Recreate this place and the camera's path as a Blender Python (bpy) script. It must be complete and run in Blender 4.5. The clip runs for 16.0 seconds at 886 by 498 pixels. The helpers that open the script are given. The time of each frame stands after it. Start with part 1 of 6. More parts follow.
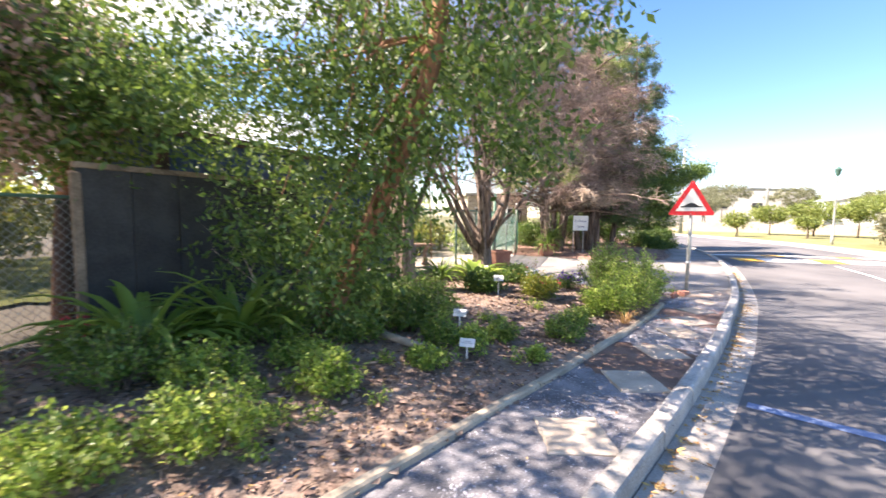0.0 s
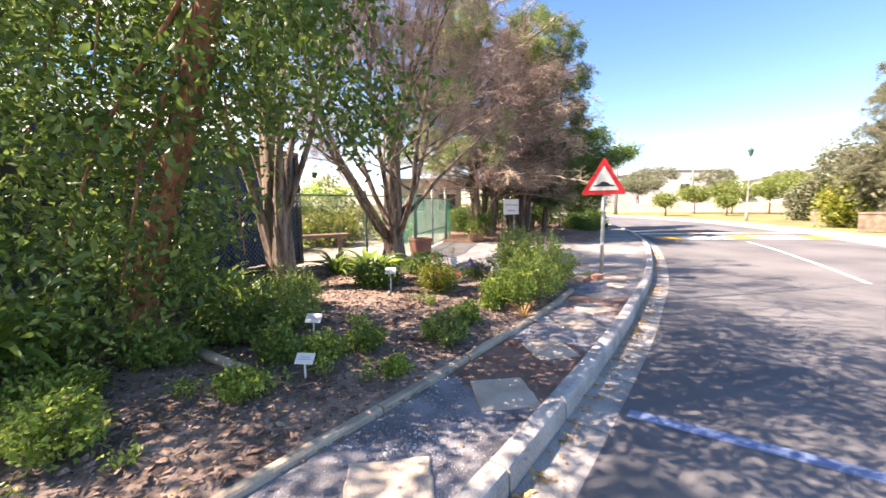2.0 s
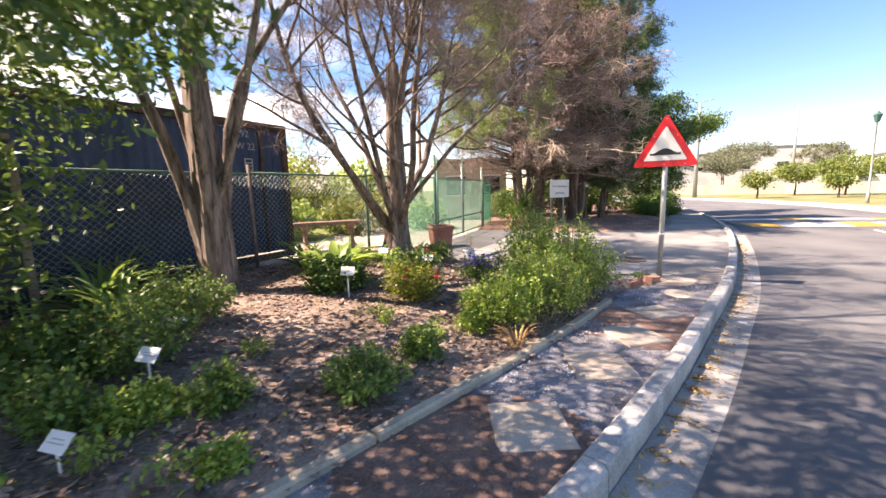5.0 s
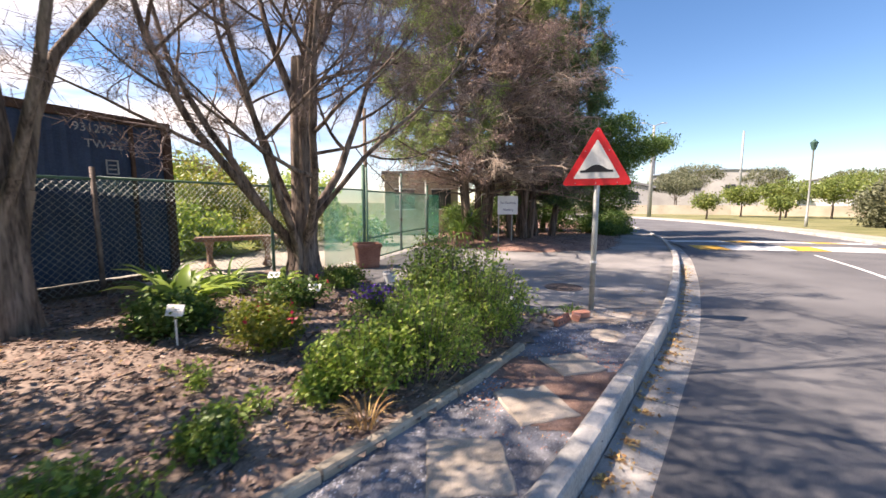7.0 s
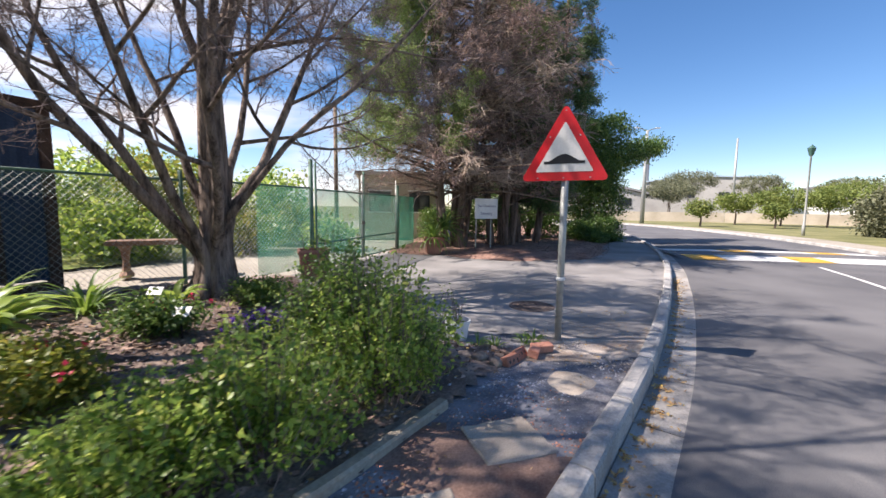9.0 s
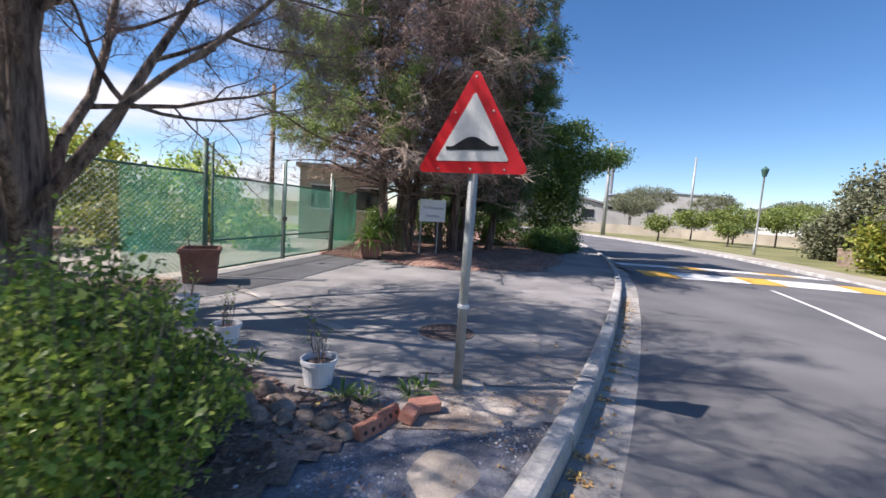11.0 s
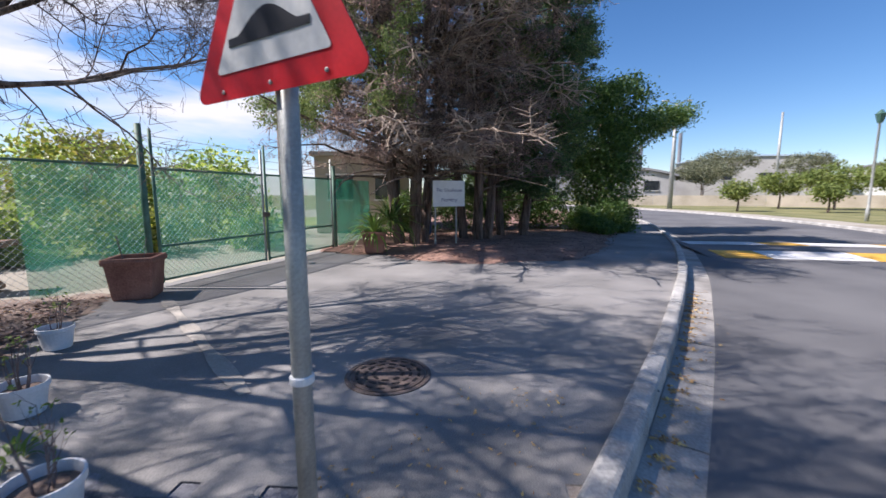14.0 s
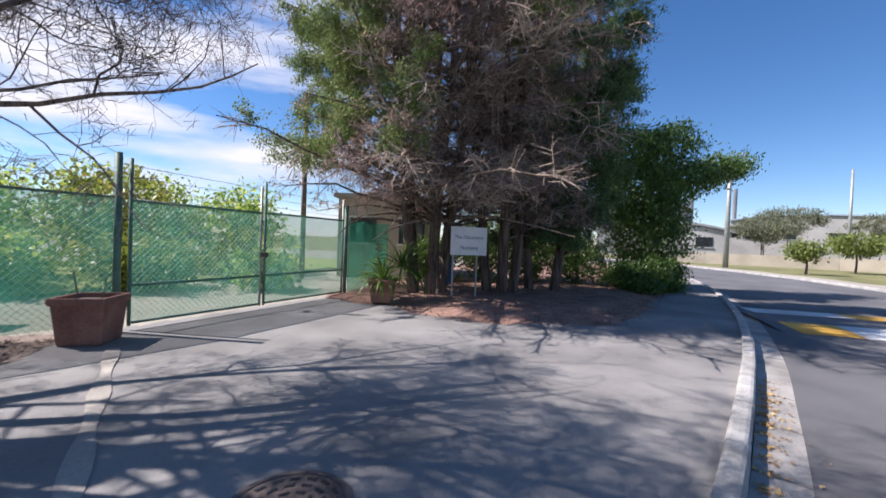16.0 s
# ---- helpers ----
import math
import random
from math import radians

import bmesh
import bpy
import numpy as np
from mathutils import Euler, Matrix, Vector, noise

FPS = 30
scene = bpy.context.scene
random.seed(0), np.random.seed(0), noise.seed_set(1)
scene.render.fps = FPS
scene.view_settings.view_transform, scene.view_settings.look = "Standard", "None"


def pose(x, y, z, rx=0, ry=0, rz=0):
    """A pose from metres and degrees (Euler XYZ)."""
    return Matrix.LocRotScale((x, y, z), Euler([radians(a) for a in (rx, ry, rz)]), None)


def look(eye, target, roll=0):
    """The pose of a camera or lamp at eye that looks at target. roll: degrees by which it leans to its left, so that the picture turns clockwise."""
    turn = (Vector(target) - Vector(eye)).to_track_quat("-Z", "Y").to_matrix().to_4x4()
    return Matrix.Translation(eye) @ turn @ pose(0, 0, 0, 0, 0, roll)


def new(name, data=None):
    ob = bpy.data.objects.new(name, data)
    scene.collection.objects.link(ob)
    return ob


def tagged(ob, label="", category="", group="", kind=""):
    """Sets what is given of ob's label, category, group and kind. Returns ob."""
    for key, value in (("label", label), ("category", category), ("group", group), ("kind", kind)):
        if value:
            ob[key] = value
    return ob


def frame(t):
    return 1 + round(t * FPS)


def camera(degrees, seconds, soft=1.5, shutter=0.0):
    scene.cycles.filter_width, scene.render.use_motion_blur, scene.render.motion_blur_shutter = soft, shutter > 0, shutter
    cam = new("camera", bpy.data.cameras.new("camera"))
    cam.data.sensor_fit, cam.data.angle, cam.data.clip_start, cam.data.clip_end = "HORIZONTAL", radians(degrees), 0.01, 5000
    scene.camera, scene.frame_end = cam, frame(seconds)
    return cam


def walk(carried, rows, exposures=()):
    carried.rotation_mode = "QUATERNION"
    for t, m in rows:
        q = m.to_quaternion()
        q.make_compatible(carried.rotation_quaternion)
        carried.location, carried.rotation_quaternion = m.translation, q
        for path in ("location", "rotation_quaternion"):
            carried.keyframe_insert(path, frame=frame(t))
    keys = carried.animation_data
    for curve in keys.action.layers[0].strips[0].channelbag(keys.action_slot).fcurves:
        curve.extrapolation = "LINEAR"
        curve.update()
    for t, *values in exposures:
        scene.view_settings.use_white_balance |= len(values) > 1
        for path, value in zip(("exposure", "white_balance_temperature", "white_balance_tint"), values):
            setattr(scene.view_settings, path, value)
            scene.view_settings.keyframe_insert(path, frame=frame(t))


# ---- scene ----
cam = camera(95.3, 16.0, soft=1.5, shutter=0.5)
PATH = [
    (0, (0.724, 0.194, 1.661), (0.595, 2.183, 1.496), 0.7),
    (0.5, (0.96, 0.478, 1.607), (0.998, 2.467, 1.402), 0.7),
    (1, (1.238, 0.654, 1.623), (1.418, 2.63, 1.367), 0.2),
    (1.5, (1.541, 0.845, 1.616), (1.717, 2.822, 1.37), -1.0),
    (2, (1.766, 1.089, 1.605), (1.869, 3.073, 1.379), -0.8),
    (2.5, (2.014, 1.37, 1.584), (1.926, 3.359, 1.384), -0.3),
    (3, (2.201, 1.625, 1.559), (2.07, 3.612, 1.373), 0.9),
    (3.2, (2.298, 1.76, 1.567), (2.124, 3.746, 1.41), 0.3),
    (5.3, (3.013, 3.045, 1.464), (2.812, 5.012, 1.167), -1.8),
    (5.5, (3.119, 3.138, 1.501), (2.947, 5.109, 1.211), -1.9),
    (6, (3.298, 3.415, 1.478), (3.204, 5.391, 1.188), -1.3),
    (6.5, (3.501, 3.673, 1.506), (3.446, 5.654, 1.236), -0.6),
    (7, (3.716, 3.996, 1.506), (3.667, 5.982, 1.276), 0.0),
    (7.5, (3.892, 4.342, 1.478), (3.838, 6.331, 1.273), 0.4),
    (8, (4.043, 4.678, 1.475), (3.993, 6.667, 1.272), 0.6),
    (8.5, (4.229, 4.975, 1.453), (4.19, 6.964, 1.248), 0.6),
    (9, (4.445, 5.257, 1.445), (4.42, 7.246, 1.237), 0.7),
    (9.5, (4.643, 5.54, 1.452), (4.658, 7.53, 1.255), 1.4),
    (10, (4.904, 5.845, 1.463), (4.942, 7.838, 1.3), 3.0),
    (12.3, (5.705, 7.161, 1.396), (5.911, 9.132, 1.132), 3.5),
    (12.5, (5.799, 7.266, 1.393), (5.988, 9.239, 1.119), 3.2),
    (13, (6.025, 7.584, 1.368), (6.128, 9.56, 1.077), 1.8),
    (13.5, (6.219, 7.837, 1.389), (6.2, 9.817, 1.106), 0.8),
    (14, (6.343, 8.196, 1.386), (6.191, 10.172, 1.117), -0.2),
    (14.5, (6.52, 8.476, 1.379), (6.233, 10.44, 1.136), -1.0),
    (15, (6.654, 8.748, 1.368), (6.255, 10.693, 1.13), -0.7),
    (15.5, (6.709, 9.047, 1.382), (6.327, 11.001, 1.2), 1.4),
    (16, (6.77, 9.251, 1.396), (6.418, 11.219, 1.353), 2.2),
]
EXPOSURES = [(0.0, 2.2, 7500, 22), (1.5, 2.1, 7700, 23), (3.0, 2.05, 8000, 25), (5.5, 1.8, 8000, 24), (7.0, 1.4, 7500, 22), (9.0, 1.08, 6750, 19), (12.5, 0.8, 6300, 19), (16.0, 0.78, 6250, 19)]
walk(cam, [(t, look(eye, target, roll)) for t, eye, target, roll in PATH], EXPOSURES)

# ---- world and sun ----
SUN_AZ, SUN_EL = -93.0, 49.0          # degrees from +y towards +x, and above the horizon
world = bpy.data.worlds.new("world")
scene.world = world
world.use_nodes = True
wn, wl = world.node_tree.nodes, world.node_tree.links
wn.clear()
w_out = wn.new("ShaderNodeOutputWorld")
w_bg = wn.new("ShaderNodeBackground")
w_sky = wn.new("ShaderNodeTexSky")
w_sky.sky_type, w_sky.sun_disc = "NISHITA", False
w_sky.sun_elevation, w_sky.sun_rotation = radians(SUN_EL), radians(SUN_AZ)
w_sky.air_density, w_sky.dust_density, w_sky.ozone_density = 0.9, 0.1, 3.0
w_co, w_map, w_noise, w_ramp, w_mix = (wn.new("ShaderNode" + k) for k in ("TexCoord", "Mapping", "TexNoise", "ValToRGB", "MixRGB"))
w_map.inputs["Scale"].default_value = (1.2, 1.2, 6.0)
w_noise.inputs["Scale"].default_value, w_noise.inputs["Detail"].default_value = 2.2, 6.0
w_ramp.color_ramp.elements[0].position, w_ramp.color_ramp.elements[1].position = 0.42, 0.66
w_sep, w_low, w_left, w_mul, w_mul2 = (wn.new("ShaderNode" + k) for k in ("SeparateXYZ", "MapRange", "MapRange", "Math", "Math"))
w_mul.operation = w_mul2.operation = "MULTIPLY"
for node, lo, hi in ((w_low, 0.95, 0.35), (w_left, 0.10, -0.45)):
    node.inputs["From Min"].default_value, node.inputs["From Max"].default_value = lo, hi
w_mix.inputs["Color2"].default_value = (6.6, 6.7, 6.9, 1)
wl.new(w_co.outputs["Generated"], w_map.inputs["Vector"])
wl.new(w_map.outputs["Vector"], w_noise.inputs["Vector"])
wl.new(w_noise.outputs["Fac"], w_ramp.inputs["Fac"])
wl.new(w_co.outputs["Generated"], w_sep.inputs["Vector"])
wl.new(w_sep.outputs["Z"], w_low.inputs["Value"])
wl.new(w_sep.outputs["X"], w_left.inputs["Value"])
wl.new(w_ramp.outputs["Color"], w_mul.inputs[0])
wl.new(w_low.outputs["Result"], w_mul.inputs[1])
wl.new(w_mul.outputs["Value"], w_mul2.inputs[0])
wl.new(w_left.outputs["Result"], w_mul2.inputs[1])
w_hue = wn.new("ShaderNodeHueSaturation")
w_hue.inputs["Saturation"].default_value = 1.22
wl.new(w_sky.outputs["Color"], w_hue.inputs["Color"])
wl.new(w_hue.outputs["Color"], w_mix.inputs["Color1"])
wl.new(w_mul2.outputs["Value"], w_mix.inputs["Fac"])
wl.new(w_mix.outputs["Color"], w_bg.inputs["Color"])
w_bg.inputs["Strength"].default_value = 0.087
wl.new(w_bg.outputs["Background"], w_out.inputs["Surface"])

sun_data = bpy.data.lights.new("sun", "SUN")
sun_data.energy, sun_data.angle, sun_data.color = 4.5, radians(0.53), (1.0, 0.95, 0.87)
sun = new("sun", sun_data)
_az, _el = radians(SUN_AZ), radians(SUN_EL)
TO_SUN = Vector((math.sin(_az) * math.cos(_el), math.cos(_az) * math.cos(_el), math.sin(_el)))
sun.matrix_world = look(TO_SUN * 60, (0, 0, 0))


# ---- materials ----
def material(name, c1, c2, scale=8.0, rough=0.8, bump=0.2, fine=60.0, metal=0.0, spots=None, island=False, random_ob=0.0, detail=6.0, coords="Object", stretch=1.0):
    """Two colours mixed by a coarse and a fine noise, with relief of the fine one."""
    m = bpy.data.materials.new(name)
    m.use_nodes = True
    n, l = m.node_tree.nodes, m.node_tree.links
    b = n["Principled BSDF"]
    b.inputs["Roughness"].default_value, b.inputs["Metallic"].default_value = rough, metal
    co = n.new("ShaderNodeTexCoord")
    big, small = n.new("ShaderNodeTexNoise"), n.new("ShaderNodeTexNoise")
    big.inputs["Scale"].default_value, big.inputs["Detail"].default_value = scale, detail
    small.inputs["Scale"].default_value, small.inputs["Detail"].default_value = fine, 3.0
    mapping = n.new("ShaderNodeMapping")
    mapping.inputs["Scale"].default_value = (1, 1, stretch)
    l.new(co.outputs[coords], mapping.inputs["Vector"])
    for t in (big, small):
        l.new(mapping.outputs["Vector"], t.inputs["Vector"])
    add = n.new("ShaderNodeMath")
    add.operation = "MULTIPLY_ADD"
    l.new(small.outputs["Fac"], add.inputs[0])
    add.inputs[1].default_value = 0.55
    sub = n.new("ShaderNodeMath")
    sub.operation = "SUBTRACT"
    l.new(big.outputs["Fac"], sub.inputs[0])
    sub.inputs[1].default_value = 0.27
    l.new(sub.outputs[0], add.inputs[2])
    ramp = n.new("ShaderNodeValToRGB")
    ramp.color_ramp.elements[0].position, ramp.color_ramp.elements[1].position = 0.33, 0.67
    ramp.color_ramp.elements[0].color, ramp.color_ramp.elements[1].color = (*c1, 1), (*c2, 1)
    if spots:
        e = ramp.color_ramp.elements.new(0.80)
        e.color = (*spots, 1)
    l.new(add.outputs[0], ramp.inputs["Fac"])
    last = ramp.outputs["Color"]
    if island or random_ob:
        hsv = n.new("ShaderNodeHueSaturation")
        src = n.new("ShaderNodeNewGeometry").outputs["Random Per Island"] if island else n.new("ShaderNodeObjectInfo").outputs["Random"]
        r = n.new("ShaderNodeMapRange")
        spread = random_ob or 0.4
        r.inputs["To Min"].default_value, r.inputs["To Max"].default_value = 1 - spread, 1 + spread
        l.new(src, r.inputs["Value"])
        l.new(r.outputs["Result"], hsv.inputs["Value"])
        l.new(last, hsv.inputs["Color"])
        last = hsv.outputs["Color"]
    l.new(last, b.inputs["Base Color"])
    if bump:
        bm_ = n.new("ShaderNodeBump")
        bm_.inputs["Strength"].default_value, bm_.inputs["Distance"].default_value = bump, 0.02
        l.new(add.outputs[0], bm_.inputs["Height"])
        l.new(bm_.outputs["Normal"], b.inputs["Normal"])
    return m


def leaf_material(name, c1, c2, c3=None, rough=0.45, trans=0.35):
    """Thin leaves: each one of its own shade, letting light through."""
    m = bpy.data.materials.new(name)
    m.use_nodes = True
    n, l = m.node_tree.nodes, m.node_tree.links
    b, out = n["Principled BSDF"], n["Material Output"]
    b.inputs["Roughness"].default_value = rough
    ramp = n.new("ShaderNodeValToRGB")
    ramp.color_ramp.elements[0].color, ramp.color_ramp.elements[1].color = (*c1, 1), (*c2, 1)
    if c3:
        ramp.color_ramp.elements[1].position = 0.85
        ramp.color_ramp.elements.new(1.0).color = (*c3, 1)
    l.new(n.new("ShaderNodeNewGeometry").outputs["Random Per Island"], ramp.inputs["Fac"])
    l.new(ramp.outputs["Color"], b.inputs["Base Color"])
    tr, mix = n.new("ShaderNodeBsdfTranslucent"), n.new("ShaderNodeMixShader")
    bright = n.new("ShaderNodeHueSaturation")
    bright.inputs["Value"].default_value, bright.inputs["Hue"].default_value = 1.5, 0.48
    l.new(ramp.outputs["Color"], bright.inputs["Color"])
    l.new(bright.outputs["Color"], tr.inputs["Color"])
    mix.inputs["Fac"].default_value = trans
    l.new(b.outputs["BSDF"], mix.inputs[1])
    l.new(tr.outputs["BSDF"], mix.inputs[2])
    l.new(mix.outputs["Shader"], out.inputs["Surface"])
    return m


def cloth_material(name, c, see):
    """Woven shade cloth: part open, part thin threads."""
    m = bpy.data.materials.new(name)
    m.use_nodes = True
    n, l = m.node_tree.nodes, m.node_tree.links
    b, out = n["Principled BSDF"], n["Material Output"]
    b.inputs["Roughness"].default_value = 0.7
    co, no, ramp = n.new("ShaderNodeTexCoord"), n.new("ShaderNodeTexNoise"), n.new("ShaderNodeValToRGB")
    no.inputs["Scale"].default_value, no.inputs["Detail"].default_value = 1.6, 5.0
    l.new(co.outputs["Object"], no.inputs["Vector"])
    l.new(no.outputs["Fac"], ramp.inputs["Fac"])
    ramp.color_ramp.elements[0].position, ramp.color_ramp.elements[1].position = 0.3, 0.7
    ramp.color_ramp.elements[0].color = (c[0] * 0.7, c[1] * 0.7, c[2] * 0.7, 1)
    ramp.color_ramp.elements[1].color = (c[0] * 1.25, c[1] * 1.25, c[2] * 1.25, 1)
    l.new(ramp.outputs["Color"], b.inputs["Base Color"])
    tl, tp, mix, mix2 = (n.new("ShaderNode" + k) for k in ("BsdfTranslucent", "BsdfTransparent", "MixShader", "MixShader"))
    l.new(ramp.outputs["Color"], tl.inputs["Color"])
    mix.inputs["Fac"].default_value = 0.45
    l.new(b.outputs["BSDF"], mix.inputs[1])
    l.new(tl.outputs["BSDF"], mix.inputs[2])
    opening = n.new("ShaderNodeMapRange")
    opening.inputs["To Min"].default_value, opening.inputs["To Max"].default_value = see + 0.12, see - 0.12
    l.new(no.outputs["Fac"], opening.inputs["Value"])
    l.new(opening.outputs["Result"], mix2.inputs["Fac"])
    l.new(mix.outputs["Shader"], mix2.inputs[1])
    l.new(tp.outputs["BSDF"], mix2.inputs[2])
    l.new(mix2.outputs["Shader"], out.inputs["Surface"])
    return m


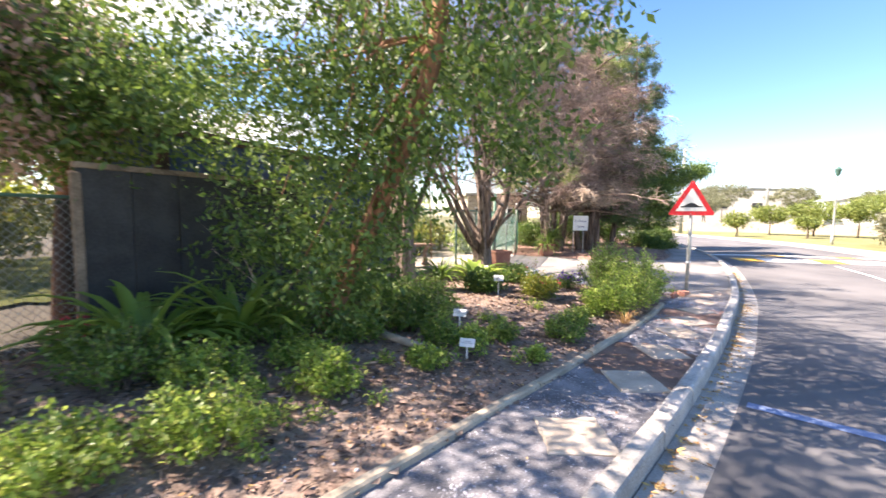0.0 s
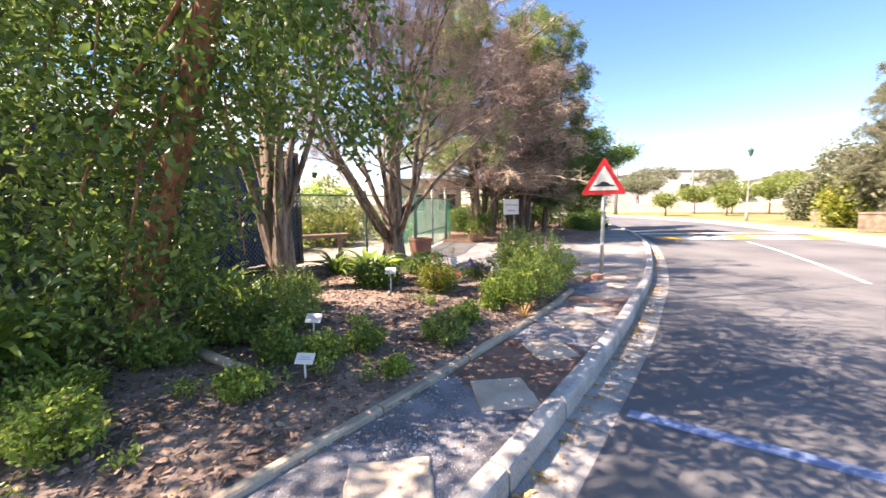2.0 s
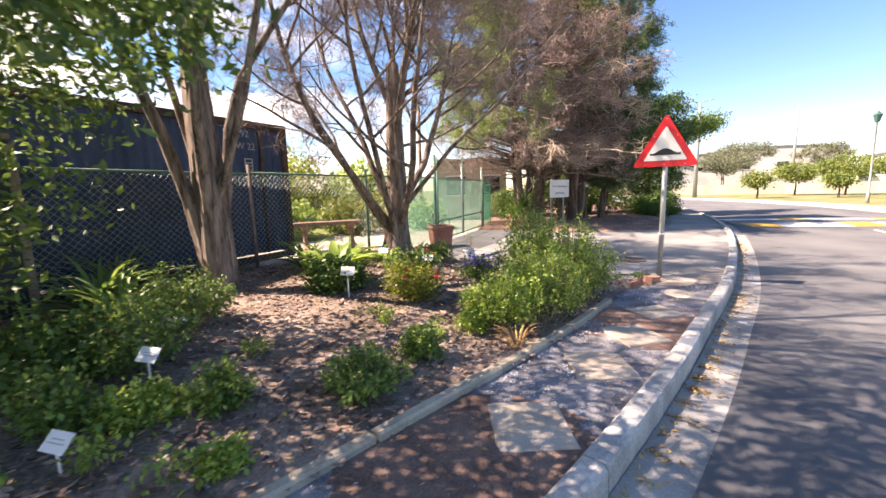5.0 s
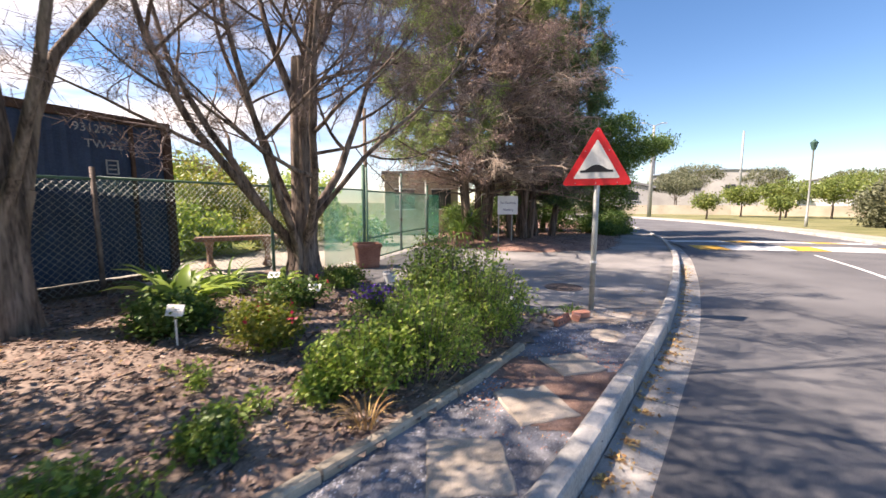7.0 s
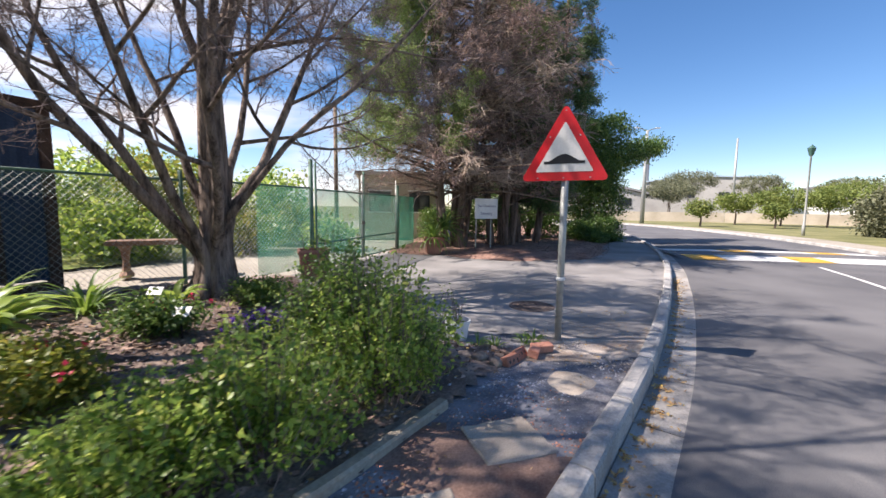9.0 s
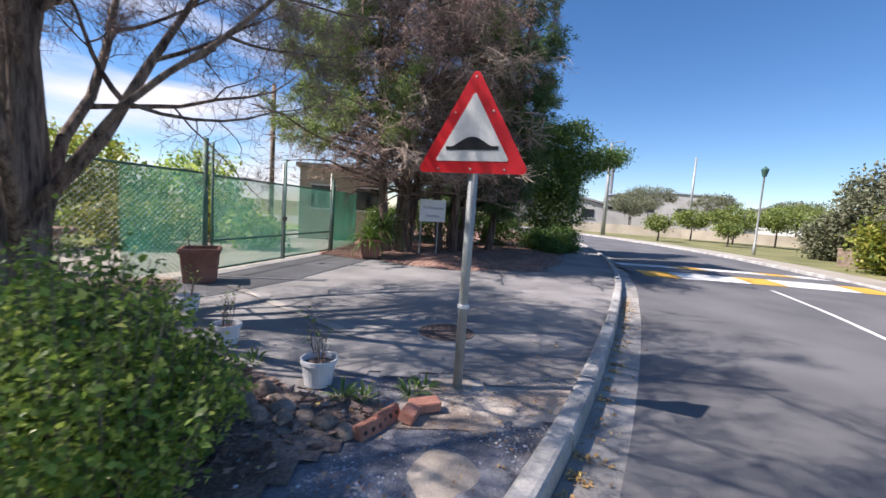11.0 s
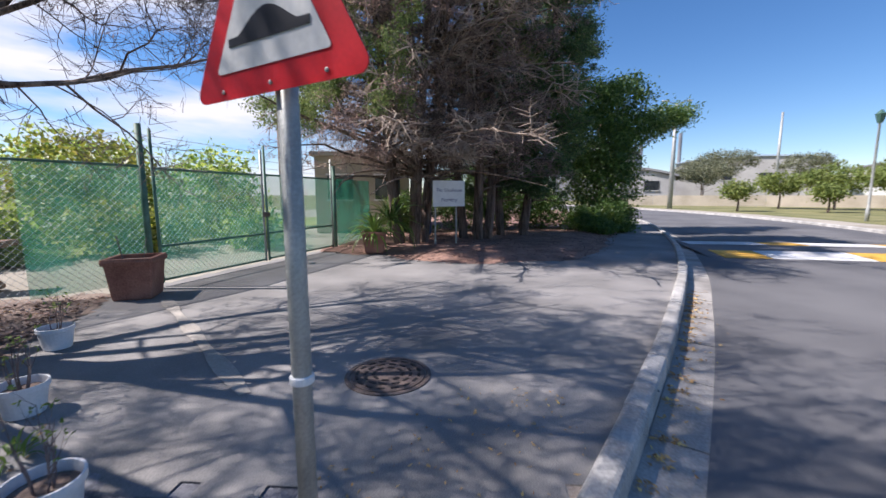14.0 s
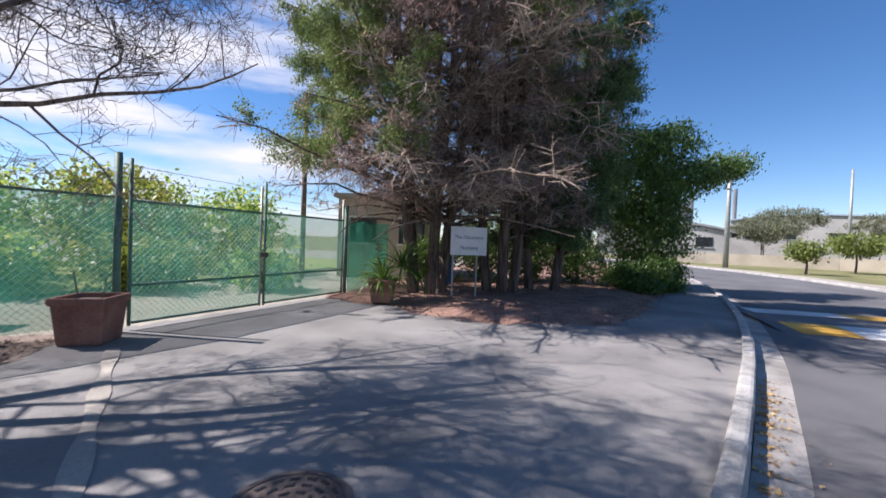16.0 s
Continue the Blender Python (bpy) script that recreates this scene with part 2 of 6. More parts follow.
M = dict(
    soil=material("soil", (0.12, 0.084, 0.066), (0.33, 0.25, 0.20), 2.2, 0.95, 0.6, 45),
    mulch=material("mulch", (0.19, 0.105, 0.08), (0.40, 0.24, 0.18), 2.0, 0.95, 0.6, 40),
    grey_gravel=material("grey_gravel", (0.10, 0.10, 0.11), (0.27, 0.27, 0.29), 3.0, 0.9, 0.6, 70),
    pebble=material("pebble", (0.16, 0.16, 0.18), (0.48, 0.48, 0.51), 5.0, 0.85, 0.0, 90, island=True),
    pale_dirt=material("pale_dirt", (0.25, 0.195, 0.155), (0.52, 0.45, 0.38), 2.6, 0.95, 0.5, 55),
    pale_chip=material("pale_chip", (0.27, 0.23, 0.20), (0.58, 0.53, 0.48), 5.0, 0.9, 0.0, 90, island=True),
    red_chip=material("red_chip", (0.34, 0.13, 0.075), (0.58, 0.27, 0.17), 5.0, 0.9, 0.0, 90, island=True),
    asphalt=material("asphalt", (0.095, 0.094, 0.098), (0.165, 0.162, 0.162), 0.5, 0.9, 0.35, 150),
    old_asphalt=material("old_asphalt", (0.175, 0.168, 0.16), (0.315, 0.30, 0.285), 0.7, 0.92, 0.4, 120, spots=(0.38, 0.36, 0.33)),
    concrete=material("concrete", (0.29, 0.28, 0.26), (0.53, 0.51, 0.475), 2.5, 0.9, 0.35, 50, random_ob=0.10),
    gutter=material("gutter", (0.24, 0.225, 0.205), (0.42, 0.395, 0.36), 2.0, 0.92, 0.3, 60, random_ob=0.08),
    slab=material("slab", (0.36, 0.30, 0.235), (0.56, 0.48, 0.39), 3.0, 0.92, 0.5, 90, random_ob=0.12),
    edging=material("edging", (0.30, 0.26, 0.20), (0.46, 0.40, 0.31), 3.0, 0.9, 0.3, 50, random_ob=0.08),
    apron=material("apron", (0.32, 0.29, 0.25), (0.50, 0.46, 0.40), 1.0, 0.92, 0.3, 80),
    verge=material("verge", (0.125, 0.135, 0.046), (0.25, 0.23, 0.10), 0.5, 0.95, 0.5, 30),
    lawn=material("lawn", (0.17, 0.23, 0.05), (0.36, 0.36, 0.12), 0.6, 0.95, 0.5, 40),
    sand=material("sand", (0.28, 0.25, 0.20), (0.42, 0.38, 0.315), 0.4, 0.95, 0.3, 30),
    bark=material("bark", (0.06, 0.04, 0.03), (0.23, 0.165, 0.13), 12.0, 0.95, 1.0, 60, stretch=0.12),
    dead_bark=material("dead_bark", (0.055, 0.038, 0.030), (0.31, 0.235, 0.185), 12.0, 0.95, 1.0, 60, stretch=0.12),
    red_bark=material("red_bark", (0.13, 0.06, 0.034), (0.36, 0.18, 0.10), 10.0, 0.95, 1.0, 60, stretch=0.15),
    twig=material("twig", (0.14, 0.105, 0.095), (0.29, 0.22, 0.20), 3.0, 0.95, 0.0, 40, island=True),
    # pale dry wood of the fallen branch, and sunlight painted on conifer twigs
    dry_and_sunlit_twig=material("dry_and_sunlit_twig", (0.34, 0.26, 0.20), (0.54, 0.43, 0.34), 3.0, 0.95, 0.0, 40),
    leaf=leaf_material("leaf", (0.04, 0.095, 0.022), (0.12, 0.21, 0.045), (0.20, 0.28, 0.07)),
    leaf_light=leaf_material("leaf_light", (0.09, 0.19, 0.03), (0.35, 0.48, 0.10), (0.54, 0.58, 0.18), 0.4, 0.45),
    leaf_yellow=leaf_material("leaf_yellow", (0.10, 0.16, 0.02), (0.28, 0.30, 0.05), (0.40, 0.36, 0.08)),
    leaf_fern=leaf_material("leaf_fern", (0.055, 0.125, 0.026), (0.20, 0.32, 0.06), (0.34, 0.40, 0.13)),
    conifer=leaf_material("conifer", (0.05, 0.105, 0.042), (0.13, 0.21, 0.07), (0.24, 0.31, 0.10), 0.7, 0.3),
    conifer_light=leaf_material("conifer_light", (0.10, 0.17, 0.05), (0.27, 0.35, 0.11), (0.40, 0.45, 0.16), 0.7, 0.2),
    dead_leaf=leaf_material("dead_leaf", (0.20, 0.14, 0.115), (0.40, 0.29, 0.235), (0.52, 0.37, 0.27), 0.8, 0.35),
    olive_leaf=leaf_material("olive_leaf", (0.09, 0.105, 0.055), (0.21, 0.22, 0.13), (0.30, 0.29, 0.18), 0.7, 0.2),
    far_leaf=leaf_material("far_leaf", (0.10, 0.15, 0.035), (0.22, 0.27, 0.06), (0.30, 0.31, 0.09), 0.7, 0.25),
    purple=leaf_material("purple", (0.08, 0.02, 0.25), (0.18, 0.06, 0.45)),
    red_flower=leaf_material("red_flower", (0.5, 0.02, 0.03), (0.7, 0.06, 0.08)),
    white=material("white_paint", (0.70, 0.70, 0.68), (0.82, 0.82, 0.80), 4.0, 0.5, 0.03, 60),
    white_plastic=material("white_plastic", (0.68, 0.69, 0.70), (0.82, 0.82, 0.82), 3.0, 0.35, 0.02, 60),
    road_white=material("road_white", (0.55, 0.54, 0.51), (0.78, 0.77, 0.74), 1.2, 0.8, 0.2, 90),
    road_yellow=material("road_yellow", (0.50, 0.27, 0.03), (0.68, 0.40, 0.06), 1.2, 0.8, 0.2, 90),
    road_blue=material("road_blue", (0.13, 0.19, 0.33), (0.22, 0.30, 0.48), 2.0, 0.8, 0.2, 70),
    sign_red=material("sign_red", (0.50, 0.006, 0.012), (0.62, 0.012, 0.02), 3.0, 0.35, 0.0, 60),
    sign_white=material("sign_white", (0.60, 0.60, 0.57), (0.72, 0.72, 0.69), 2.0, 0.4, 0.0, 40),
    sign_black=material("sign_black", (0.006, 0.007, 0.010), (0.014, 0.015, 0.02), 3.0, 0.4, 0.0, 60),
    galvanised=material("galvanised", (0.30, 0.31, 0.29), (0.44, 0.45, 0.42), 5.0, 0.5, 0.05, 80, metal=0.35),
    wire=material("wire", (0.30, 0.31, 0.31), (0.46, 0.47, 0.46), 5.0, 0.5, 0.0, 80, metal=0.5),
    green_pipe=material("green_pipe", (0.05, 0.13, 0.09), (0.11, 0.22, 0.16), 4.0, 0.6, 0.05, 60),
    cloth=cloth_material("green_cloth", (0.05, 0.25, 0.165), 0.47),
    cloth_dark=cloth_material("dark_cloth", (0.03, 0.06, 0.05), 0.66),
    cloth_black=cloth_material("black_cloth", (0.02, 0.03, 0.03), 0.2),
    screen_black=material("screen_black", (0.018, 0.019, 0.022), (0.045, 0.046, 0.05), 3.0, 0.7, 0.15, 40, random_ob=0.2),
    container=material("container_blue", (0.018, 0.042, 0.10), (0.04, 0.08, 0.17), 1.5, 0.6, 0.1, 40),
    container_rust=material("container_rust", (0.045, 0.030, 0.028), (0.13, 0.075, 0.055), 4.0, 0.85, 0.2, 50),
    terracotta=material("terracotta", (0.20, 0.085, 0.06), (0.36, 0.18, 0.13), 3.0, 0.9, 0.25, 50),
    brick=material("brick", (0.36, 0.15, 0.10), (0.55, 0.27, 0.19), 5.0, 0.9, 0.3, 60, random_ob=0.2),
    rock=material("rock", (0.17, 0.125, 0.095), (0.44, 0.35, 0.28), 4.0, 0.85, 0.3, 40, random_ob=0.3),
    bark_chip=material("bark_chip", (0.11, 0.068, 0.054), (0.34, 0.235, 0.185), 6.0, 0.95, 0.0, 80, island=True, random_ob=0.65),
    brown_soil=material("brown_soil", (0.10, 0.062, 0.048), (0.25, 0.165, 0.13), 3.0, 0.95, 0.6, 60),
    red_soil=material("red_soil", (0.16, 0.09, 0.068), (0.33, 0.215, 0.165), 3.0, 0.95, 0.6, 60),
    dry_leaf=leaf_material("dry_leaf", (0.24, 0.12, 0.05), (0.60, 0.40, 0.16), (0.75, 0.55, 0.16), 0.8, 0.1),
    plaster=material("plaster", (0.42, 0.36, 0.275), (0.56, 0.49, 0.39), 0.8, 0.9, 0.15, 40),
    grey_wall=material("grey_wall", (0.32, 0.31, 0.30), (0.46, 0.45, 0.43), 0.3, 0.9, 0.1, 10),
    roof_grey=material("roof_grey", (0.20, 0.20, 0.21), (0.32, 0.32, 0.33), 0.3, 0.8, 0.1, 10),
    roof_blue=material("roof_blue", (0.30, 0.40, 0.52), (0.45, 0.55, 0.66), 0.3, 0.6, 0.1, 10),
    iron=material("iron", (0.10, 0.08, 0.07), (0.22, 0.165, 0.14), 8.0, 0.75, 0.3, 60, metal=0.3),
    wood=material("wood", (0.14, 0.10, 0.07), (0.30, 0.23, 0.17), 4.0, 0.9, 0.3, 40),
    bench_stone=material("bench_stone", (0.24, 0.145, 0.10), (0.42, 0.27, 0.19), 3.0, 0.9, 0.3, 40),
    lamp_green=material("lamp_green", (0.03, 0.09, 0.07), (0.07, 0.15, 0.12), 4.0, 0.5, 0.02, 50),
    dark_glass=material("dark_glass", (0.02, 0.025, 0.03), (0.05, 0.055, 0.06), 2.0, 0.1, 0.0, 40),
    lettering=material("lettering", (0.05, 0.06, 0.14), (0.10, 0.11, 0.22), 5.0, 0.6, 0.0, 40),
    faded_white=material("faded_white", (0.32, 0.34, 0.36), (0.46, 0.48, 0.50), 4.0, 0.8, 0.0, 40),
)


# ---- mesh helpers ----
def mesh_part(name, verts, faces, mat, parent=None, label="", smooth=False, at=None):
    me = bpy.data.meshes.new(name)
    me.from_pydata([tuple(map(float, v)) for v in verts], [], [tuple(int(i) for i in f) for f in faces])
    me.materials.append(M[mat])
    if smooth:
        me.shade_smooth()
    ob = new(name, me)
    if parent:
        ob.parent = parent
    if at is not None:
        ob.matrix_basis = at
    if label:
        ob["label"] = label
    return ob


def fast_mesh(name, verts, loops, sides, mat, parent=None, smooth=False):
    """Many small faces of one count of sides, straight from arrays."""
    me = bpy.data.meshes.new(name)
    n = len(loops) // sides
    me.vertices.add(len(verts))
    me.vertices.foreach_set("co", np.asarray(verts, np.float32).ravel())
    me.loops.add(len(loops))
    me.loops.foreach_set("vertex_index", np.asarray(loops, np.int32))
    me.polygons.add(n)
    me.polygons.foreach_set("loop_start", np.arange(0, n * sides, sides, dtype=np.int32))
    me.update(calc_edges=True)
    me.materials.append(M[mat])
    if smooth:
        me.shade_smooth()
    ob = new(name, me)
    if parent:
        ob.parent = parent
        if name != "trunk":
            ob["kind"] = "stuff"
    return ob


def part(name, bm, mat, parent=None, label="", smooth=False, at=None):
    me = bpy.data.meshes.new(name)
    bm.to_mesh(me)
    bm.free()
    me.materials.append(M[mat])
    if smooth:
        me.shade_smooth()
    ob = new(name, me)
    if parent:
        ob.parent = parent
    if at is not None:
        ob.matrix_basis = at
    if label:
        ob["label"] = label
    return ob


def thing(name, x, y, z, label, category, group="", turn=0.0, kind=""):
    ob = new(name)
    ob.matrix_basis = pose(x, y, z, 0, 0, turn)
    ob.empty_display_size = 0.1
    return tagged(ob, label, category, group, kind)


def block(sx, sy, sz, x=0, y=0, z=0, bevel=0.0, turn=0.0, tilt=0.0):
    """A box whose base centre is at x, y, z."""
    bm = bmesh.new()
    bmesh.ops.create_cube(bm, size=1, matrix=pose(x, y, z + sz / 2, tilt, 0, turn) @ Matrix.Diagonal((sx, sy, sz, 1)))
    if bevel:
        bmesh.ops.bevel(bm, geom=bm.edges[:], offset=bevel, segments=2, affect="EDGES", clamp_overlap=True)
    return bm


def rod(p, q, r, r2=None, sides=10, bm=None):
    """A round bar from p to q, capped."""
    p, q = Vector(p), Vector(q)
    bm = bm or bmesh.new()
    m = Matrix.Translation((p + q) / 2) @ (q - p).to_track_quat("Z", "Y").to_matrix().to_4x4()
    bmesh.ops.create_cone(bm, cap_ends=True, segments=sides, radius1=r, radius2=r if r2 is None else r2, depth=(q - p).length, matrix=m)
    return bm


def lathe(profile, sides=20):
    """A turned body from (radius, height) pairs."""
    bm = bmesh.new()
    rings = [[bm.verts.new((r * math.cos(6.28318 * k / sides), r * math.sin(6.28318 * k / sides), h)) for k in range(sides)] for r, h in profile]
    for a, b in zip(rings, rings[1:]):
        for k in range(sides):
            bm.faces.new((a[k], a[(k + 1) % sides], b[(k + 1) % sides], b[k]))
    bm.faces.new(rings[0][::-1])
    bm.faces.new(rings[-1])
    return bm


def leaves(rng, pts, size, spread=0.5, droop=0.0, slim=0.45, out_from=None, face=0.0):
    """Folded rhombic leaves at the points: vertices and triangles."""
    n = len(pts)
    d = rng.normal(size=(n, 3))
    if out_from is not None:
        o = pts - out_from
        d = d * spread + o / (np.linalg.norm(o, axis=1, keepdims=True) + 1e-6)
    d[:, 2] -= droop
    d /= np.linalg.norm(d, axis=1, keepdims=True) + 1e-9
    s = np.cross(d, rng.normal(size=(n, 3)) + np.array((0, 0, face)))
    s /= np.linalg.norm(s, axis=1, keepdims=True) + 1e-9
    up = np.cross(s, d)
    k = (size * rng.uniform(0.6, 1.35, n))[:, None]
    mid = pts + d * k * 0.45
    v = np.stack([pts, mid + s * k * slim * 0.5 + up * k * 0.1, pts + d * k, mid - s * k * slim * 0.5 + up * k * 0.1], 1).reshape(-1, 3)
    i = np.arange(n)[:, None] * 4
    f = np.concatenate([i + [0, 1, 2], i + [0, 2, 3]], 1).reshape(-1)
    return v, f


def clumped(rng, blobs, clumps, per, clump_r, shell=0.75):
    """Leaf places in clumps, most of them near the outside of the ellipsoids (x, y, z, rx, ry, rz)."""
    blobs = np.asarray(blobs, float)
    w = np.prod(blobs[:, 3:], 1) ** 0.667
    which = rng.choice(len(blobs), clumps, p=w / w.sum())
    d = rng.normal(size=(clumps, 3))
    d /= np.linalg.norm(d, axis=1, keepdims=True)
    r = 1 - (1 - shell) * rng.random(clumps) ** 0.7 * rng.choice([1, 2.2], clumps, p=[0.75, 0.25])
    r = np.clip(r * rng.uniform(0.88, 1.1, clumps), 0.1, 1.15)
    c = blobs[which, :3] + d * r[:, None] * blobs[which, 3:]
    p = np.repeat(c, per, 0)
    return p + rng.normal(size=p.shape) * clump_r * np.array([1, 1, 0.75])


def tubes(segs, sides=4):
    """Tapered prisms for (p, q, r0, r1) segments: vertices and quads."""
    P = np.array([s[0] for s in segs], float)
    Q = np.array([s[1] for s in segs], float)
    r0 = np.array([s[2] for s in segs])[:, None, None]
    r1 = np.array([s[3] for s in segs])[:, None, None]
    d = Q - P
    d /= np.linalg.norm(d, axis=1, keepdims=True) + 1e-9
    ref = np.where(np.abs(d[:, 2:3]) > 0.9, [[1.0, 0, 0]], [[0, 0, 1.0]])
    a = np.cross(d, ref)
    a /= np.linalg.norm(a, axis=1, keepdims=True) + 1e-9
    b = np.cross(d, a)
    ang = np.arange(sides) * 2 * math.pi / sides
    ring = a[:, None] * np.cos(ang)[None, :, None] + b[:, None] * np.sin(ang)[None, :, None]
    v = np.concatenate([P[:, None] + ring * r0, Q[:, None] + ring * r1], 1).reshape(-1, 3)
    k = np.arange(sides)
    quad = np.stack([k, (k + 1) % sides, (k + 1) % sides + sides, k + sides], 1).reshape(-1)
    f = (np.arange(len(segs))[:, None] * 2 * sides + quad[None]).reshape(-1)
    return v, f


def grow(rng, p, d, length, r, depth, segs, tips, kids=5, spread=0.7, lift=0.15, bend=0.22, pieces=5, shrink=0.55, start=0.25):
    """A branch and its side branches."""
    d = np.asarray(d, float) / np.linalg.norm(d)
    pts, rad = [np.asarray(p, float)], [r]
    for k in range(pieces):
        d = d + rng.normal(size=3) * bend * (0.5 if depth > 2 else 1)
        d[2] += lift
        d /= np.linalg.norm(d)
        pts.append(pts[-1] + d * length / pieces)
        rad.append(r * (1 - 0.75 * (k + 1) / pieces))
        segs.append((pts[-2], pts[-1], rad[-2], rad[-1], depth))
    if depth == 0:
        tips.append((pts[-1], d))
        return
    for k in range(kids):
        t = start + (1 - start) * (k + rng.random()) / kids
        i = min(int(t * pieces), pieces - 1)
        at = pts[i] + (pts[i + 1] - pts[i]) * (t * pieces - i)
        axis = (pts[i + 1] - pts[i]) / np.linalg.norm(pts[i + 1] - pts[i])
        side = np.cross(axis, rng.normal(size=3))
        side /= np.linalg.norm(side) + 1e-9
        grow(rng, at, axis * (1 - spread) + side * spread, length * shrink * rng.uniform(0.7, 1.2) * (1.15 - 0.45 * t), rad[i] * 0.55, depth - 1,
             segs, tips, kids, spread, lift, bend, max(2, pieces - 1), shrink, start)


def chain(pts, radii, sides=10, furrow=0.0, seed=0):
    """One connected tapered tube along the points, its bark furrowed lengthwise: vertices and quads."""
    pts = np.asarray(pts, float)
    d = np.gradient(pts, axis=0)
    d /= np.linalg.norm(d, axis=1, keepdims=True)
    a = np.cross(d, (0.31, 0.95, 0.02))
    a /= np.linalg.norm(a, axis=1, keepdims=True)
    c = np.cross(d, a)
    ang = np.arange(sides) * 2 * math.pi / sides
    ring = a[:, None] * np.cos(ang)[None, :, None] + c[:, None] * np.sin(ang)[None, :, None]
    ring *= 1 + 0.10 * np.sin(3 * ang + 1)[None, :, None]
    if furrow:
        r = np.random.default_rng(seed)
        run = np.cumsum(r.normal(size=(len(pts), sides)) * 0.35, 0) + r.normal(size=(1, sides))
        ring *= 1 + furrow * np.tanh(run)[:, :, None]
    v = (pts[:, None] + ring * np.asarray(radii, float)[:, None, None]).reshape(-1, 3)
    k = np.arange(sides)
    quad = np.stack([k, (k + 1) % sides, (k + 1) % sides + sides, k + sides], 1).reshape(-1)
    return v, (np.arange(len(pts) - 1)[:, None] * sides + quad[None]).reshape(-1)


def curve_through(points, step):
    """An even polyline along a smooth curve through the points."""
    p = np.asarray(points, float)
    p = np.vstack([2 * p[0] - p[1], p, 2 * p[-1] - p[-2]])
    fine = []
    for a, b, c, d in zip(p, p[1:], p[2:], p[3:]):
        for t in np.linspace(0, 1, 24, endpoint=False):
            fine.append(0.5 * (2 * b + (c - a) * t + (2 * a - 5 * b + 4 * c - d) * t * t + (3 * b - a - 3 * c + d) * t ** 3))
    fine = np.array(fine + [p[-2]])
    s = np.concatenate([[0], np.cumsum(np.linalg.norm(np.diff(fine, axis=0), axis=1))])
    q = np.arange(0, s[-1], step)
    return np.stack([np.interp(q, s, fine[:, k]) for k in range(p.shape[1])], 1)


def right_of(line):
    d = np.gradient(line, axis=0)
    d /= np.linalg.norm(d, axis=1, keepdims=True)
    return np.stack([d[:, 1], -d[:, 0]], 1)


def sweep(line, profile, closed=True):
    """Sweeps (offset to the right, height) pairs along a plan line."""
    nrm = right_of(line)
    n = len(profile)
    v = [(*(line[i] + nrm[i] * u), z) for i in range(len(line)) for u, z in profile]
    f = []
    for i in range(len(line) - 1):
        for k in range(n if closed else n - 1):
            a, b = i * n + k, i * n + (k + 1) % n
            f.append((a, b, b + n, a + n))
    if closed:
        f += [tuple(range(n))[::-1], tuple(range((len(line) - 1) * n, len(line) * n))]
    return v, f


def side_of(line, x, y):
    """Signed distance of places from a plan line, positive to its right."""
    q = np.stack([np.ravel(x), np.ravel(y)], 1)
    best, out = np.full(len(q), 1e9), np.zeros(len(q))
    for a, b in zip(line[:-1], line[1:]):
        d = b - a
        t = np.clip(((q - a) @ d) / (d @ d), 0, 1)
        w = q - (a + t[:, None] * d)
        dist = np.linalg.norm(w, axis=1)
        s = np.sign(d[1] * w[:, 0] - d[0] * w[:, 1])
        hit = dist < best
        best[hit], out[hit] = dist[hit], (s * dist)[hit]
    return out.reshape(np.shape(x))


def patch(name, x0, x1, y0, y1, cell, inside, height, mat, label, category):
    """A piece of ground: the cells of a grid that lie inside, at the height of the place."""
    xs, ys = np.arange(x0, x1 + cell, cell), np.arange(y0, y1 + cell, cell)
    X, Y = np.meshgrid(xs, ys)
    Z = height(X, Y)
    cx, cy = X[:-1, :-1] + cell / 2, Y[:-1, :-1] + cell / 2
    keep = np.argwhere(inside(cx, cy))
    w = len(xs)
    i = keep[:, 0] * w + keep[:, 1]
    loops = np.stack([i, i + 1, i + w + 1, i + w], 1).reshape(-1)
    used, inv = np.unique(loops, return_inverse=True)
    v = np.stack([X.ravel(), Y.ravel(), Z.ravel()], 1)[used]
    ob = fast_mesh(name, v, inv, 4, mat, smooth=True)
    return tagged(ob, label, category, kind="structure")


def wobble(x, y, f):
    """A smooth uneven field about -1..1."""
    return (np.sin(x * f + 1.3 * np.sin(y * f * 0.7)) + np.sin(y * f * 1.31 + 1.7 * np.sin(x * f * 0.6 + 2)) + np.sin((x + y) * f * 0.53 + 0.7)) / 3


# ---- plan ----
KERB = curve_through([(-11, -13), (-5.4, -5.6), (-1.6, -1.1), (1.42, 2.5), (2.75, 4.15), (4.2, 6.05), (5.25, 7.55), (6.46, 9.33), (7.91, 11.75), (9.04, 13.8), (10.42, 16.5), (12.29, 21.0),
                      (14.2, 27.0), (15.15, 32.0), (15.4, 38), (14.6, 45), (12.5, 53), (8, 62), (0, 72)], 0.25)
EDGE = curve_through([(-5.2, -3.4), (-1.8, 0.35), (0.0, 2.4), (0.99, 3.6), (1.62, 4.35), (2.65, 5.65), (3.42, 6.62), (4.18, 7.7), (5.07, 9.14)], 0.25)
DRIVE_EDGE = curve_through([(5.07, 9.14), (4.35, 9.4), (3.4, 10.05), (2.4, 10.95), (1.75, 12.1), (1.25, 13.2), (0.9, 13.3)], 0.25)
MULCH_EDGE = curve_through([(2.9, 17.6), (4.4, 17.1), (5.6, 16.3), (6.7, 16.2), (7.5, 16.6), (8.6, 16.85), (9.6, 18.6), (11.0, 21.9), (12.3, 24.8), (13.4, 27.8), (14.0, 32), (13.6, 40)], 0.3)
ROAD_Z, ROAD_W = -0.13, 7.7
